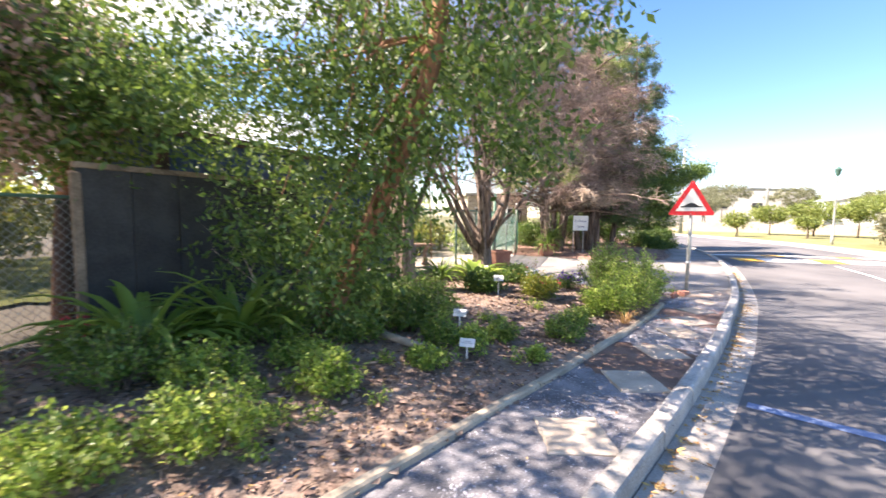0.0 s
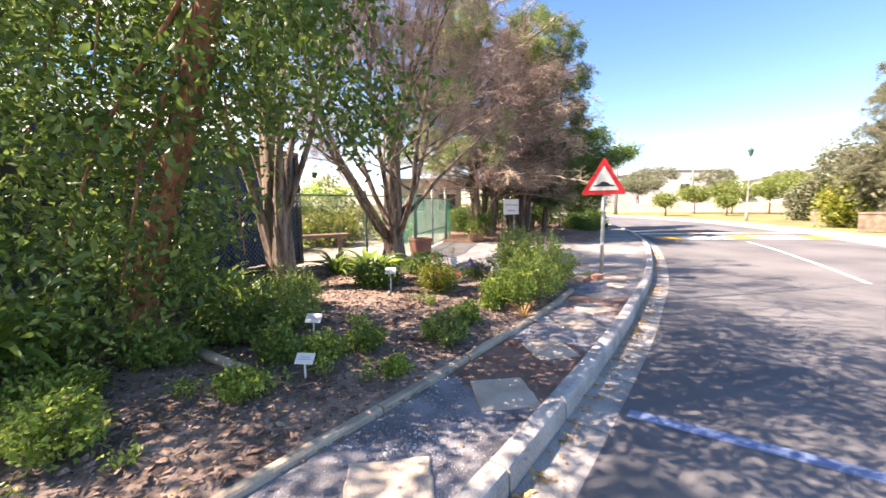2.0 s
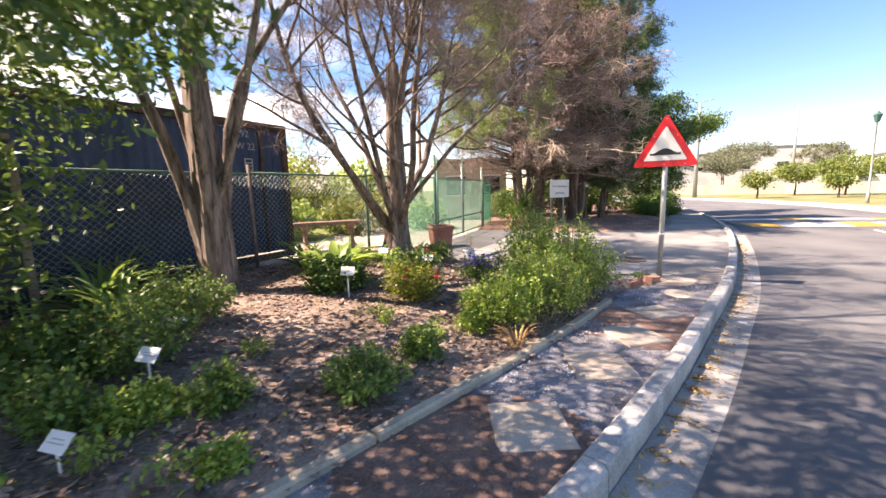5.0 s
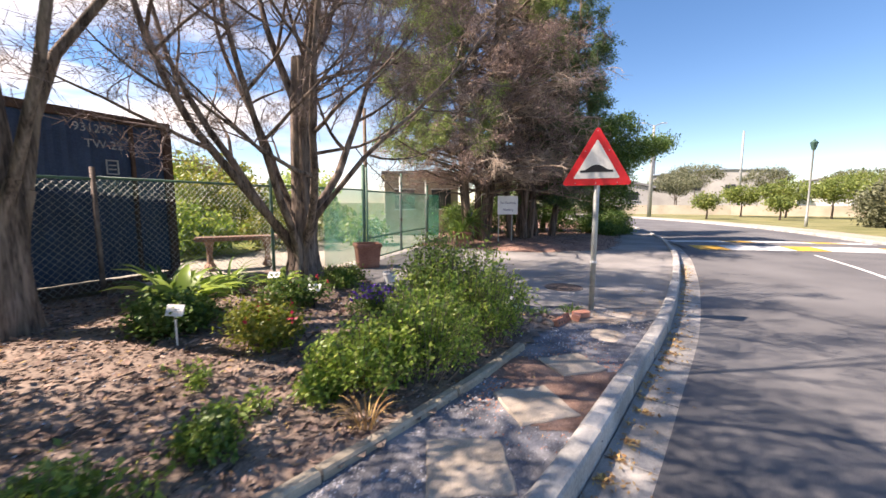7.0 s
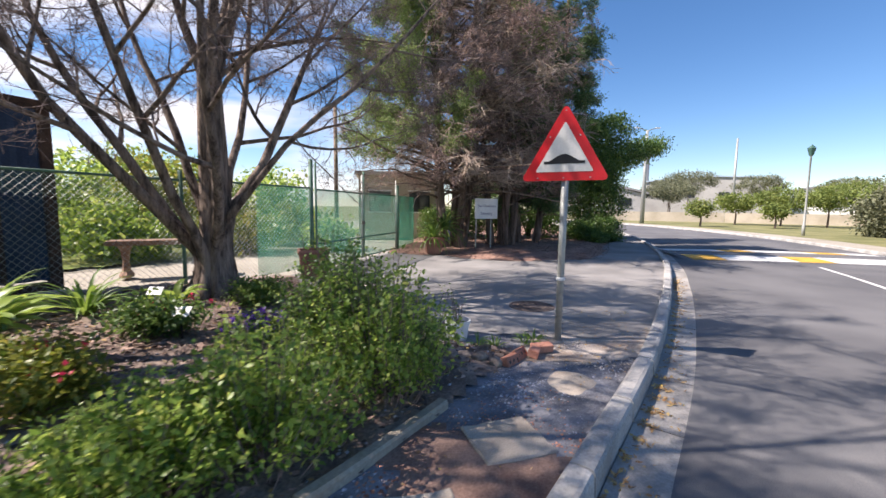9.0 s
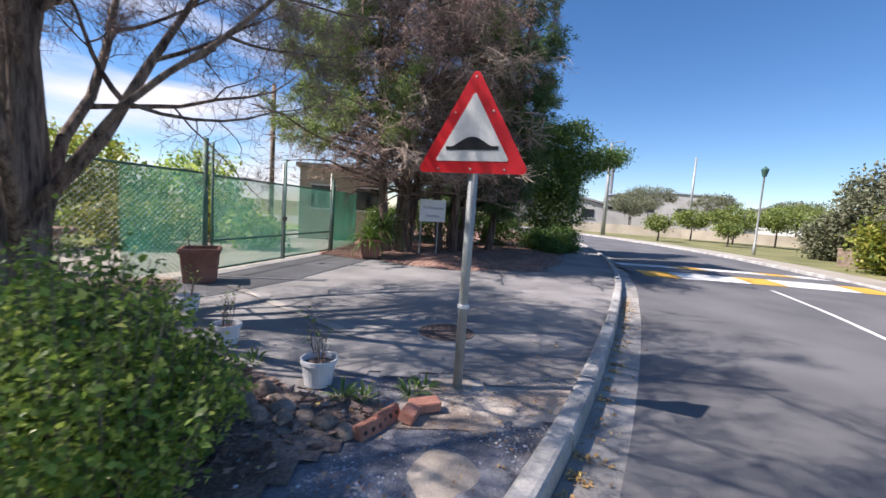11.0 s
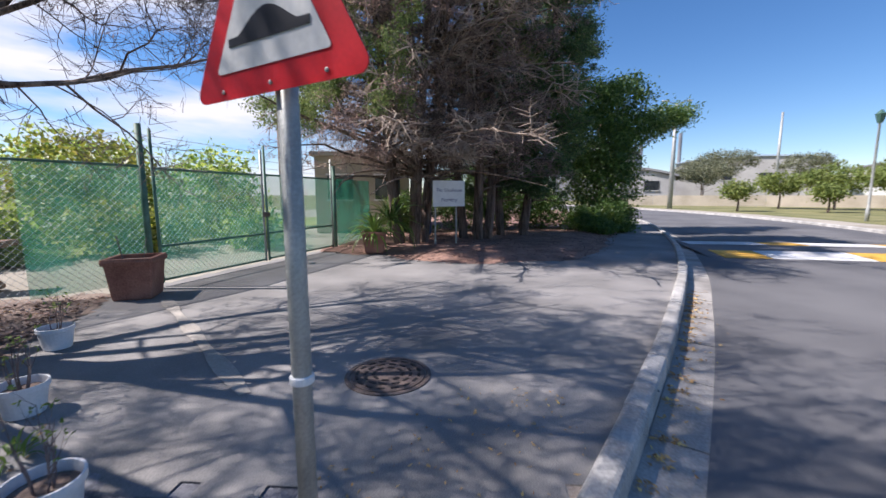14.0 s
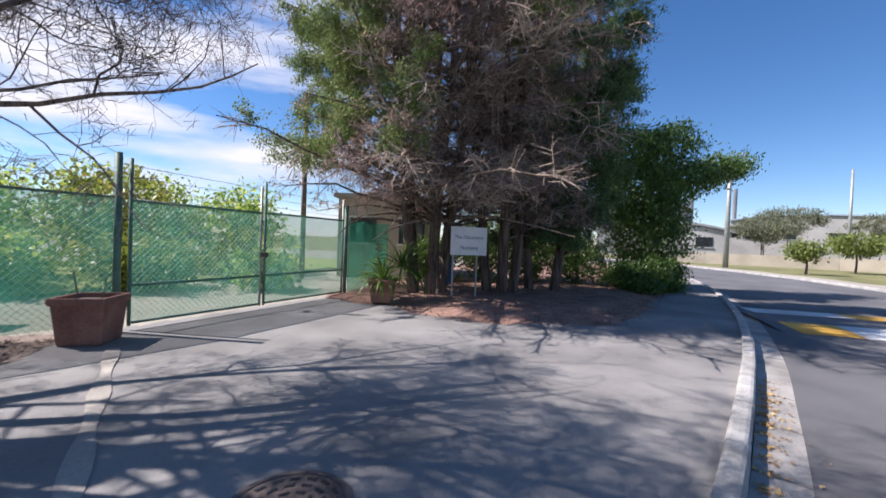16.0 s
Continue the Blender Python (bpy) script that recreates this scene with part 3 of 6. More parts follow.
FENCE_A, FENCE_B = np.array((-5.6, -0.4)), np.array((1.55, 13.78))
F_DIR = (FENCE_B - FENCE_A) / np.linalg.norm(FENCE_B - FENCE_A)
F_LEFT = np.array((-F_DIR[1], F_DIR[0]))
FENCE_LINE = np.array([FENCE_A, FENCE_B, (2.1, 15.8), (2.72, 18.0), (3.05, 19.8), (3.4, 24.0)])


def bed_height(x, y):
    d = np.minimum(-side_of(EDGE, x, y), np.where(np.asarray(y) > 7.5, -side_of(DRIVE_EDGE, x, y) + 0.05, 9))
    return np.clip(0.02 + 0.10 * d, -0.06, 0.26) + 0.018 * wobble(x, y, 4.0) + 0.010 * wobble(x, y, 13.0)


def bed_z(x, y):
    return float(bed_height(np.array([x]), np.array([y]))[0])


# ---- ground, road and kerbs ----
tagged(mesh_part("ground", [(-900, -900, -0.22), (900, -900, -0.22), (900, 900, -0.22), (-900, 900, -0.22)], [(0, 1, 2, 3)], "verge"), "dry yellow-green grassland reaching to the horizon", "ground", kind="structure")
nrm = right_of(KERB)
lanes = np.linspace(0.48, ROAD_W, 9)
v = [(*(KERB[i] + nrm[i] * u), ROAD_Z + 0.035 * (1 - ((u - 4) / 4) ** 2)) for i in range(len(KERB)) for u in lanes]
f = [(i * 9 + k, i * 9 + k + 1, i * 9 + k + 10, i * 9 + k + 9) for i in range(len(KERB) - 1) for k in range(8)]
tagged(mesh_part("road", v, f, "asphalt", smooth=True), "dark grey asphalt road curving past the garden", "road", kind="structure")
verge_line = KERB + nrm * (ROAD_W + 0.16)
v, f = sweep(verge_line, [(0, -0.03), (4, 0.0), (9, 0.02), (30, 0.05), (60, 0.05)], closed=False)
tagged(mesh_part("verge", v, f, "verge", smooth=True), "sunlit dry grass verge beyond the road", "verge", kind="structure")
v, f = sweep(KERB + nrm * (ROAD_W + 0.17), [(0, -0.026), (0.0, -0.018), (1.6, -0.008), (1.6, -0.03)], closed=False)
tagged(mesh_part("far_pavement", v, f, "sand"), "pale sandy footway along the far kerb", "pavement", kind="structure")
v, f = sweep(verge_line, [(-0.16, -0.2), (-0.16, -0.02), (-0.13, 0.0), (-0.02, 0.0), (0.02, -0.2)])
tagged(mesh_part("far_kerb", v, f, "concrete"), "pale concrete kerb on the far side of the road", "kerb", kind="structure")

kerb = thing("kerb", 0, 0, 0, "weathered grey concrete kerb with rounded top edge", "kerb", kind="structure")
channel = thing("gutter", 0, 0, 0, "flat concrete gutter channel beside the kerb", "gutter", kind="structure")
KERB_P = [(0, -0.2), (0, 0.03), (0.01, 0.043), (0.03, 0.049), (0.11, 0.049), (0.135, 0.04), (0.148, 0.018), (0.156, -0.2)]
GUTTER_P = [(0.16, -0.2), (0.16, -0.118), (0.51, -0.124), (0.51, -0.2)]
for i in range(0, len(KERB) - 4, 4):
    line = KERB[i:i + 5].copy()
    line[0] += (line[1] - line[0]) * 0.03
    line[-1] -= (line[-1] - line[-2]) * 0.03
    j = random.uniform(-0.006, 0.006)
    v, f = sweep(line, [(u + j, z + j * 0.6) for u, z in KERB_P])
    mesh_part("kerb_stone", v, f, "concrete", kerb)
    v, f = sweep(line, [(u, z - (abs(j) * 0.5 if z > -0.19 else 0)) for u, z in GUTTER_P])
    mesh_part("gutter_slab", v, f, "gutter", channel)



def road_z(x, y):
    u = side_of(KERB, np.array([x]), np.array([y]))[0]
    return ROAD_Z + 0.035 * (1 - ((min(max(u, 0.5), ROAD_W) - 4) / 4) ** 2)


flat = lambda z, a=0.0, fr=2.0: (lambda x, y: z + a * wobble(x, y, fr))
patch("gravel_path", -3, 7.5, -1, 10.2, 0.12, lambda x, y: (side_of(EDGE, x, y) > -0.04) & (side_of(KERB, x, y) < 0.08) & (y < 9.4) | (side_of(KERB, x, y) < 0.08) & (x > 4.3) & (y > 8.9) & (y < 10.3), flat(-0.010, 0.006, 6), "grey_gravel", "strip of crushed grey gravel with stepping stones", "path")
patch("sandy_dirt", 4.2, 7.5, 8.7, 10.3, 0.07, lambda x, y: (side_of(EDGE, x, y) > 0.0) & (side_of(KERB, x, y) < 0.02) & (y > 9.0 + 0.16 * wobble(x, y, 4) + 0.08 * wobble(x, y, 15)) & (y < 10.25), flat(-0.004, 0.006, 6), "pale_dirt", "pale sandy dirt and litter round the sign post", "dirt")
patch("path_soil", 1.6, 4.2, 3.4, 6.4, 0.05, lambda x, y: (side_of(EDGE, x, y) > 0.0) & (side_of(KERB, x, y) < 0.02) & ((x - 2.85) ** 2 + (y - 4.85) ** 2 < 0.62 + 0.22 * wobble(x, y, 6) + 0.12 * wobble(x, y, 19)), flat(-0.005, 0.005, 6), "brown_soil", "dark brown soil spilled over the gravel path", "dirt")
patch("red_soil", 3.6, 5.9, 6.1, 8.4, 0.05, lambda x, y: (side_of(EDGE, x, y) > 0.0) & (side_of(KERB, x, y) < 0.02) & ((x - 4.65) ** 2 + (y - 7.15) ** 2 < 0.42 + 0.2 * wobble(x, y, 6) + 0.12 * wobble(x, y, 19)), flat(-0.005, 0.005, 6), "red_soil", "reddish brown grit between the stepping stones", "dirt")
patch("garden_bed", -6.5, 5.6, -2.5, 13.6, 0.10, lambda x, y: (side_of(EDGE, x, y) < 0.03) & ((y < 8.0) | (side_of(DRIVE_EDGE, x, y) < 0.12 + 0.1 * wobble(x, y, 5))) & (side_of(FENCE_LINE, x, y) > -0.3), bed_height, "soil", "dark soil garden bed covered with bark mulch", "garden bed")
patch("driveway", 0.3, 16.5, 8.8, 40, 0.11, lambda x, y: (side_of(KERB, x, y) < 0.1) & (side_of(DRIVE_EDGE, x, y) > -0.9) & ((x < 4.5) | (y > 9.75 + 0.14 * wobble(x, y, 5) + 0.12 * wobble(x, y, 17) + 0.08 * wobble(x, y, 41)) | (x > 7)) & (side_of(FENCE_LINE, x, y) > -0.2), flat(-0.004, 0.006, 1.5), "old_asphalt", "worn grey asphalt driveway in front of the gate", "driveway")
patch("mulch_ground", 2.6, 13.5, 16, 42, 0.12, lambda x, y: (side_of(MULCH_EDGE, x, y) < 0.15 * wobble(x, y, 4)) & (side_of(FENCE_LINE, x, y) > -0.2), lambda x, y: -0.008 + np.clip(-side_of(MULCH_EDGE, x, y) * 0.10, 0, 0.10) + 0.012 * wobble(x, y, 3), "mulch", "reddish leaf litter and bark under the conifers", "mulch")
patch("nursery_yard", -30, 3.2, -6, 45, 0.5, lambda x, y: side_of(FENCE_LINE, x, y) < 0.1, flat(-0.03, 0.008, 1.0), "sand", "pale paved nursery yard behind the fence", "yard")
patch("nursery_lawn", -26, 2.6, 2, 32, 0.4, lambda x, y: (side_of(FENCE_LINE, x, y) < -4.6 + 0.4 * wobble(x, y, 1)) & (side_of(FENCE_LINE, x, y) > -14), flat(0.03, 0.01, 1.0), "lawn", "mown yellow-green lawn inside the nursery", "lawn")


# ---- painted road markings ----
def on_road(line_u, i0, i1, half, name, mat, label):
    idx = np.arange(i0, i1)
    v = [(*(KERB[i] + nrm[i] * (line_u + s)), ROAD_Z + 0.035 * (1 - ((line_u + s - 4) / 4) ** 2) + 0.004) for i in idx for s in (-half, half)]
    f = [(2 * k, 2 * k + 1, 2 * k + 3, 2 * k + 2) for k in range(len(idx) - 1)]
    return tagged(mesh_part(name, v, f, mat), label, "road marking", kind="structure")


def kerb_index(x, y):
    return int(np.argmin((KERB[:, 0] - x) ** 2 + (KERB[:, 1] - y) ** 2))


on_road(3.95, kerb_index(7.2, 10.6), kerb_index(11.2, 18.4), 0.05, "centre_line", "road_white", "white painted centre line on the asphalt")
hn, hd = np.array((0.985, -0.17)), np.array((0.17, 0.985))
h0 = np.array((11.75, 19.9))
v = []
for t in np.linspace(-2, 2, 13):
    for u in np.linspace(0.45, ROAD_W + 0.5, 12):
        p = h0 + hn * u + hd * t
        v.append((*p, road_z(*p) - 0.002 + 0.06 * math.cos(t / 2.0 * math.pi / 2)))
f = [(i * 12 + k, i * 12 + k + 1, i * 12 + k + 13, i * 12 + k + 12) for i in range(12) for k in range(11)]
tagged(mesh_part("speed_hump", v, f, "asphalt", smooth=True), "low asphalt speed hump across the road", "speed hump", kind="structure")
for row, (t0, t1) in enumerate(((-1.85, -0.75), (0.5, 1.6))):
    for k in range(7):
        u0 = 0.75 + k * 0.98
        v = []
        for t in np.linspace(t0, t1, 6):
            for u in (u0, u0 + 0.97):
                p = h0 + hn * u + hd * t
                v.append((*p, road_z(*p) + 0.004 + 0.06 * math.cos(t / 2.0 * math.pi / 2)))
        f = [(2 * i, 2 * i + 1, 2 * i + 3, 2 * i + 2) for i in range(5)]
        tagged(mesh_part("hump_marking", v, f, "road_yellow" if (k + row) % 3 == 0 else "road_white"), "worn white and yellow paint block on the speed hump", "road marking", kind="structure")
v = []
for t in np.linspace(0, 1, 12):
    c = np.array((3.42, 4.13)) + t * np.array((2.6, -2.05))
    for s in (-0.07, 0.07):
        u = float(side_of(KERB, np.array([c[0] + s * 0.62]), np.array([c[1] + s * 0.78]))[0])
        v.append((c[0] + s * 0.62, c[1] + s * 0.78, ROAD_Z + 0.035 * (1 - ((u - 4) / 4) ** 2) + 0.006))
tagged(mesh_part("blue_line", v, [(2 * k, 2 * k + 1, 2 * k + 3, 2 * k + 2) for k in range(11)], "road_blue"), "faded blue painted line across the lane", "road marking", kind="structure")


# ---- edging, stepping stones ----
edging = thing("garden_edging", 0, 0, 0, "pale rough-cast concrete edging strips along the bed", "edging", kind="structure")
for i in range(0, len(EDGE) - 5, 5):
    line = EDGE[i:i + 6].copy()
    line[0] += (line[1] - line[0]) * 0.04
    line[-1] -= (line[-1] - line[-2]) * 0.04
    j = random.uniform(-0.008, 0.008)
    v, f = sweep(line, [(-0.045 + j, -0.1), (-0.045 + j, 0.035 + j), (-0.03 + j, 0.048 + j), (0.03 + j, 0.048 + j), (0.045 + j, 0.033 + j), (0.048 + j, -0.1)])
    mesh_part("edging_strip", v, f, "edging", edging)


def stepping_stone(x, y, turn, w, d, rng):
    bm = bmesh.new()
    n = 20
    ring = []
    for k in range(n):
        a = k / n * 4
        e, t = int(a), a - int(a)
        px, py = [(-1 + 2 * t, -1), (1, -1 + 2 * t), (1 - 2 * t, 1), (-1, 1 - 2 * t)][e]
        ring.append(((px * w / 2) + rng.normal() * 0.006, (py * d / 2) + rng.normal() * 0.006))
    low = [bm.verts.new((px, py, -0.04)) for px, py in ring]
    top = [bm.verts.new((px, py, 0.014)) for px, py in ring]
    inn = [bm.verts.new((px * 0.96, py * 0.96, 0.022 + rng.normal() * 0.0015)) for px, py in ring]
    for a, b in ((low, top), (top, inn)):
        for k in range(n):
            bm.faces.new((a[k], a[(k + 1) % n], b[(k + 1) % n], b[k]))
    bm.faces.new(inn)
    ob = part("stepping_stone", bm, "slab", at=pose(x, y, -0.012, 0, 0, turn))
    return tagged(ob, "square sandy concrete stepping stone set in gravel", "stepping stone", "stepping stones along the path")


rng = np.random.default_rng(3)
for x, y, turn, w, d in ((0.66, 2.15, 6, 0.5, 0.5), (1.55, 3.22, 3, 0.5, 0.52), (2.43, 4.32, 4, 0.48, 0.52), (3.14, 5.28, 7, 0.47, 0.52), (3.80, 6.17, 4, 0.47, 0.5),
                         (4.33, 6.90, 17, 0.46, 0.5), (4.83, 7.66, 20, 0.46, 0.42)):
    stepping_stone(x, y, turn, w, d, rng)

v = []
for t in np.linspace(0, 1, 14):
    p = np.array((2.25, 13.15)) + t * np.array((2.5, -2.4))
    w = 0.06 + 0.02 * math.sin(t * 17) + 0.012 * math.sin(t * 41)
    v += [(p[0] - 0.69 * w, p[1] - 0.72 * w, 0.006), (p[0] + 0.69 * w, p[1] + 0.72 * w, 0.006)]
tagged(mesh_part("drive_joint", v, [(2 * k, 2 * k + 1, 2 * k + 3, 2 * k + 2) for k in range(13)], "apron"), "pale mended strip across the asphalt driveway", "road marking", kind="structure")


# ---- trees ----
def dead_tree(x, y, z, seed, limbs, height, label, core=0.19, hang=0, fork_z=(0.5, 1.4), flare=(0.35, 0.9), limb=0.07, kids=6, minis=2, tuft_low=2.5, bare=0.2, bend=0.2, lean=(0, 0), foot_r=0.2):
    """A furrowed main stem with side stems fused to its foot, which bend out and up into twigs."""
    rng = np.random.default_rng(seed)
    root = thing("dead_tree", x, y, z, label, "tree", "bare trees in the bed")
    segs, tips = [], []
    main = curve_through([(0, 0, -0.15), (0.03, 0.0, 0.5), (0.02 + lean[0] * 0.3, 0.03, 1.4), (lean[0] * 0.7, lean[1] * 0.5, 2.6), (lean[0], lean[1], 3.8)], 0.12)
    width = np.interp(main[:, 2], [-0.15, 0.1, 0.6, 1.6, 3.8], np.array([1.5, 1.1, 0.95, 0.85, 0.5]) * core)
    v, f = chain(main, width, 26, 0.14, seed)
    fast_mesh("trunk", v, f, 4, "dead_bark", root, True)
    for k in range(5):
        a = rng.uniform(0, 6.283)
        at = main[int(len(main) * rng.uniform(0.55, 0.98))]
        grow(rng, at, (math.cos(a) * 0.35, math.sin(a) * 0.35, 1.0), height * rng.uniform(0.5, 0.75), core * 0.38, 4, segs, tips, kids, 0.6, 0.06, bend, 7, 0.54, bare)
    for k in range(limbs):
        a = 2 * math.pi * (k + rng.uniform(-0.25, 0.25)) / limbs
        c, n = math.cos(a), math.sin(a)
        h = rng.uniform(*fork_z)
        r0, out = foot_r * rng.uniform(0.75, 1.1), rng.uniform(*flare)
        thick = limb * rng.uniform(0.75, 1.25)
        line = curve_through([(c * r0 * 1.7, n * r0 * 1.7, -0.15), (c * r0, n * r0, 0.12), (c * r0 * 0.75, n * r0 * 0.75, h * 0.6), (c * (r0 + 0.02), n * (r0 + 0.02), h), (c * (r0 + out * 0.3), n * (r0 + out * 0.3), h + 0.28)], 0.09)
        v, f = chain(line, np.interp(np.linspace(0, 1, len(line)), [0, 0.15, 0.5, 1], np.array([2.0, 1.5, 1.25, 1.0]) * thick), 16, 0.17, seed * 31 + k)
        fast_mesh("trunk", v, f, 4, "dead_bark", root, True)
        grow(rng, line[-1], line[-1] - line[-3], height * rng.uniform(0.6, 0.95), thick, 4, segs, tips, kids, 0.64, 0.075, bend, 8, 0.5, bare)
    thick = [s for s in segs if s[4] >= 3]
    fine = [s for s in segs if s[4] < 3]
    v, f = tubes(thick, 8)
    fast_mesh("limbwork", v, f, 4, "dead_bark", root, True)
    ends = np.array([t[0] for t in tips])
    dirs = np.array([t[1] for t in tips])
    P = np.repeat(ends - dirs * 0.06, minis, 0) - np.repeat(dirs, minis, 0) * rng.uniform(0, 0.25, (len(ends) * minis, 1))
    D = np.repeat(dirs, minis, 0) + rng.normal(size=P.shape) * 0.55
    Q = P + D / np.linalg.norm(D, axis=1, keepdims=True) * rng.uniform(0.10, 0.28, (len(P), 1))
    fine += list(zip(P, Q, np.full(len(P), 0.0035), np.full(len(P), 0.0018), np.zeros(len(P))))
    v, f = tubes(fine, 3)
    fast_mesh("twig_mass", v, f, 4, "twig", root)
    if hang:
        ends = ends[ends[:, 2] > tuft_low]
        ends = ends[rng.choice(len(ends), hang)]
        v, f = leaves(rng, np.repeat(ends, 14, 0) + rng.normal(size=(hang * 14, 3)) * 0.05, 0.055, droop=1.2, slim=0.22)
        fast_mesh("dead_foliage", v, f, 3, "dead_leaf", root)
    return root


dead_tree(-0.5, 7.6, 0.2, 11, 5, 8.8, "leafless grey-brown tree with several twisted stems in the bed", 0.19, 300, (0.9, 1.9), (0.12, 0.45), 0.058, 5, 1, 6.0, 0.46, 0.15, (-0.1, 0.1), 0.16)
dead_tree(1.1, 10.95, 0.2, 25, 8, 7.0, "leafless vase-shaped tree with many fine twigs", 0.2, 350, (0.5, 1.3), (0.45, 0.9), 0.062, 6, 2, 2.8, 0.2, 0.2, (0.05, 0.0), 0.2)


def leafy_tree(name, x, y, z, seed, trunk, blobs, clumps, per, size, leaf, bark, label, category="tree", clump_r=0.2, shell=0.7, droop=0.2, trunk_r=0.12):
    """A trunk along given points, limbs into each blob, and clumps of leaves. Places are from the foot."""
    rng = np.random.default_rng(seed)
    root = thing(name, x, y, z, label, category)
    segs = []
    t = np.asarray(trunk, float)
    v, f = chain(curve_through(t, 0.25), np.linspace(trunk_r, trunk_r * 0.4, len(curve_through(t, 0.25))))
    fast_mesh("trunk", v, f, 4, bark, root, True)
    for b in blobs:
        start = t[rng.integers(max(1, len(t) - 3), len(t))]
        for _ in range(2):
            end = np.array(b[:3]) + rng.normal(size=3) * np.array(b[3:]) * 0.5
            mid = (start + end) / 2 + rng.normal(size=3) * 0.15
            segs += [(start, mid, trunk_r * 0.15, trunk_r * 0.1), (mid, end, trunk_r * 0.1, trunk_r * 0.04)]
    v, f = tubes(segs, 8)
    fast_mesh("limbwork", v, f, 4, bark, root, True)
    p = clumped(rng, blobs, clumps, per, clump_r, shell)
    p = p[p[:, 2] + z > 0.12]
    v, f = leaves(rng, p, size, droop=droop)
    fast_mesh("crown", v, f, 3, leaf, root)
    return root


# the leafy tree leaning over the path's start
leafy_tree("leaning_tree", -1.1, 5.1, 0.15, 5, [(0, 0, -0.2), (0.25, -0.2, 0.5), (0.6, -0.5, 1.1), (1.2, -0.85, 2.3), (1.5, -1.0, 3.2), (1.5, -0.9, 4.4), (1.3, -0.6, 6.0)],
           [(0.0, 0.1, 2.2, 1.5, 1.4, 1.6), (0.75, -0.75, 1.75, 0.85, 0.7, 0.8), (0.45, -0.65, 0.95, 0.7, 0.6, 0.6), (1.5, -0.75, 2.7, 1.0, 0.9, 0.7), (2.35, -0.5, 2.6, 0.6, 0.6, 0.75), (0.7, -1.0, 2.6, 0.8, 0.6, 0.8), (1.0, -0.4, 6.4, 1.7, 1.6, 0.8), (0.2, 1.0, 6.8, 1.5, 1.5, 0.7), (-0.8, -0.5, 3.3, 1.6, 1.5, 1.5), (1.2, -0.4, 3.9, 1.5, 1.4, 1.1), (2.3, -1.5, 3.4, 1.0, 1.0, 0.85), (-0.2, -0.2, 0.8, 1.25, 0.8, 0.75), (0.7, 0.9, 3.2, 1.2, 1.2, 1.3), (1.9, -0.4, 4.8, 1.4, 1.4, 0.9)],
           1550, 27, 0.085, "leaf", "red_bark", "dense broad-leaved green tree leaning over the bed", clump_r=0.145, trunk_r=0.13)
leafy_tree("back_tree", -5.4, 5.8, 0.05, 6, [(0, 0, -0.2), (0.1, 0, 1.3), (0.5, -0.2, 2.6), (0.8, -0.2, 3.8)],
           [(0, 0, 3.5, 2.0, 2.2, 1.4), (0.6, -1.6, 3.2, 1.5, 1.5, 1.2), (0.2, 1.8, 3.7, 1.6, 1.8, 1.1), (1.6, -1.2, 2.7, 1.0, 1.0, 0.8)], 950, 26, 0.11, "leaf", "red_bark", "tall green tree behind the fence", clump_r=0.24, trunk_r=0.15)
leafy_tree("back_tree", -6.2, 4.4, 0.05, 7, [(0, 0, -0.2), (0.1, 0, 1.5), (0.3, 0.4, 3.0), (0.4, 0.5, 4.4)],
           [(0, 0, 3.6, 2.0, 1.8, 1.6), (1.2, 1.0, 3.2, 1.3, 1.3, 1.2), (1.9, -0.9, 2.9, 1.2, 1.1, 1.0), (1.0, -1.2, 4.4, 1.6, 1.4, 1.2)], 1000, 26, 0.10, "dead_leaf", "bark", "half-dead brown-leaved tree behind the fence", clump_r=0.22, trunk_r=0.14)


# unseen tree, added so its high crown drops dappled shade on path and road
leafy_tree("shade_tree", -3.9, 1.3, 0.05, 8, [(0, 0, -0.2), (0.1, 0.1, 2.0), (0.0, 0.3, 4.2), (0.2, 0.2, 6.2), (0.3, 0.2, 8.0)],
           [(0.9, 0.4, 5.2, 1.1, 1.6, 0.6), (-0.2, 1.4, 6.6, 1.6, 1.5, 0.7), (0.5, -0.6, 7.4, 1.7, 1.6, 0.7), (0.2, 0.8, 8.8, 1.7, 1.9, 0.8)], 430, 24, 0.12, "leaf", "red_bark", "unseen tall leafy tree added to shade the start of the path", clump_r=0.2, trunk_r=0.17)


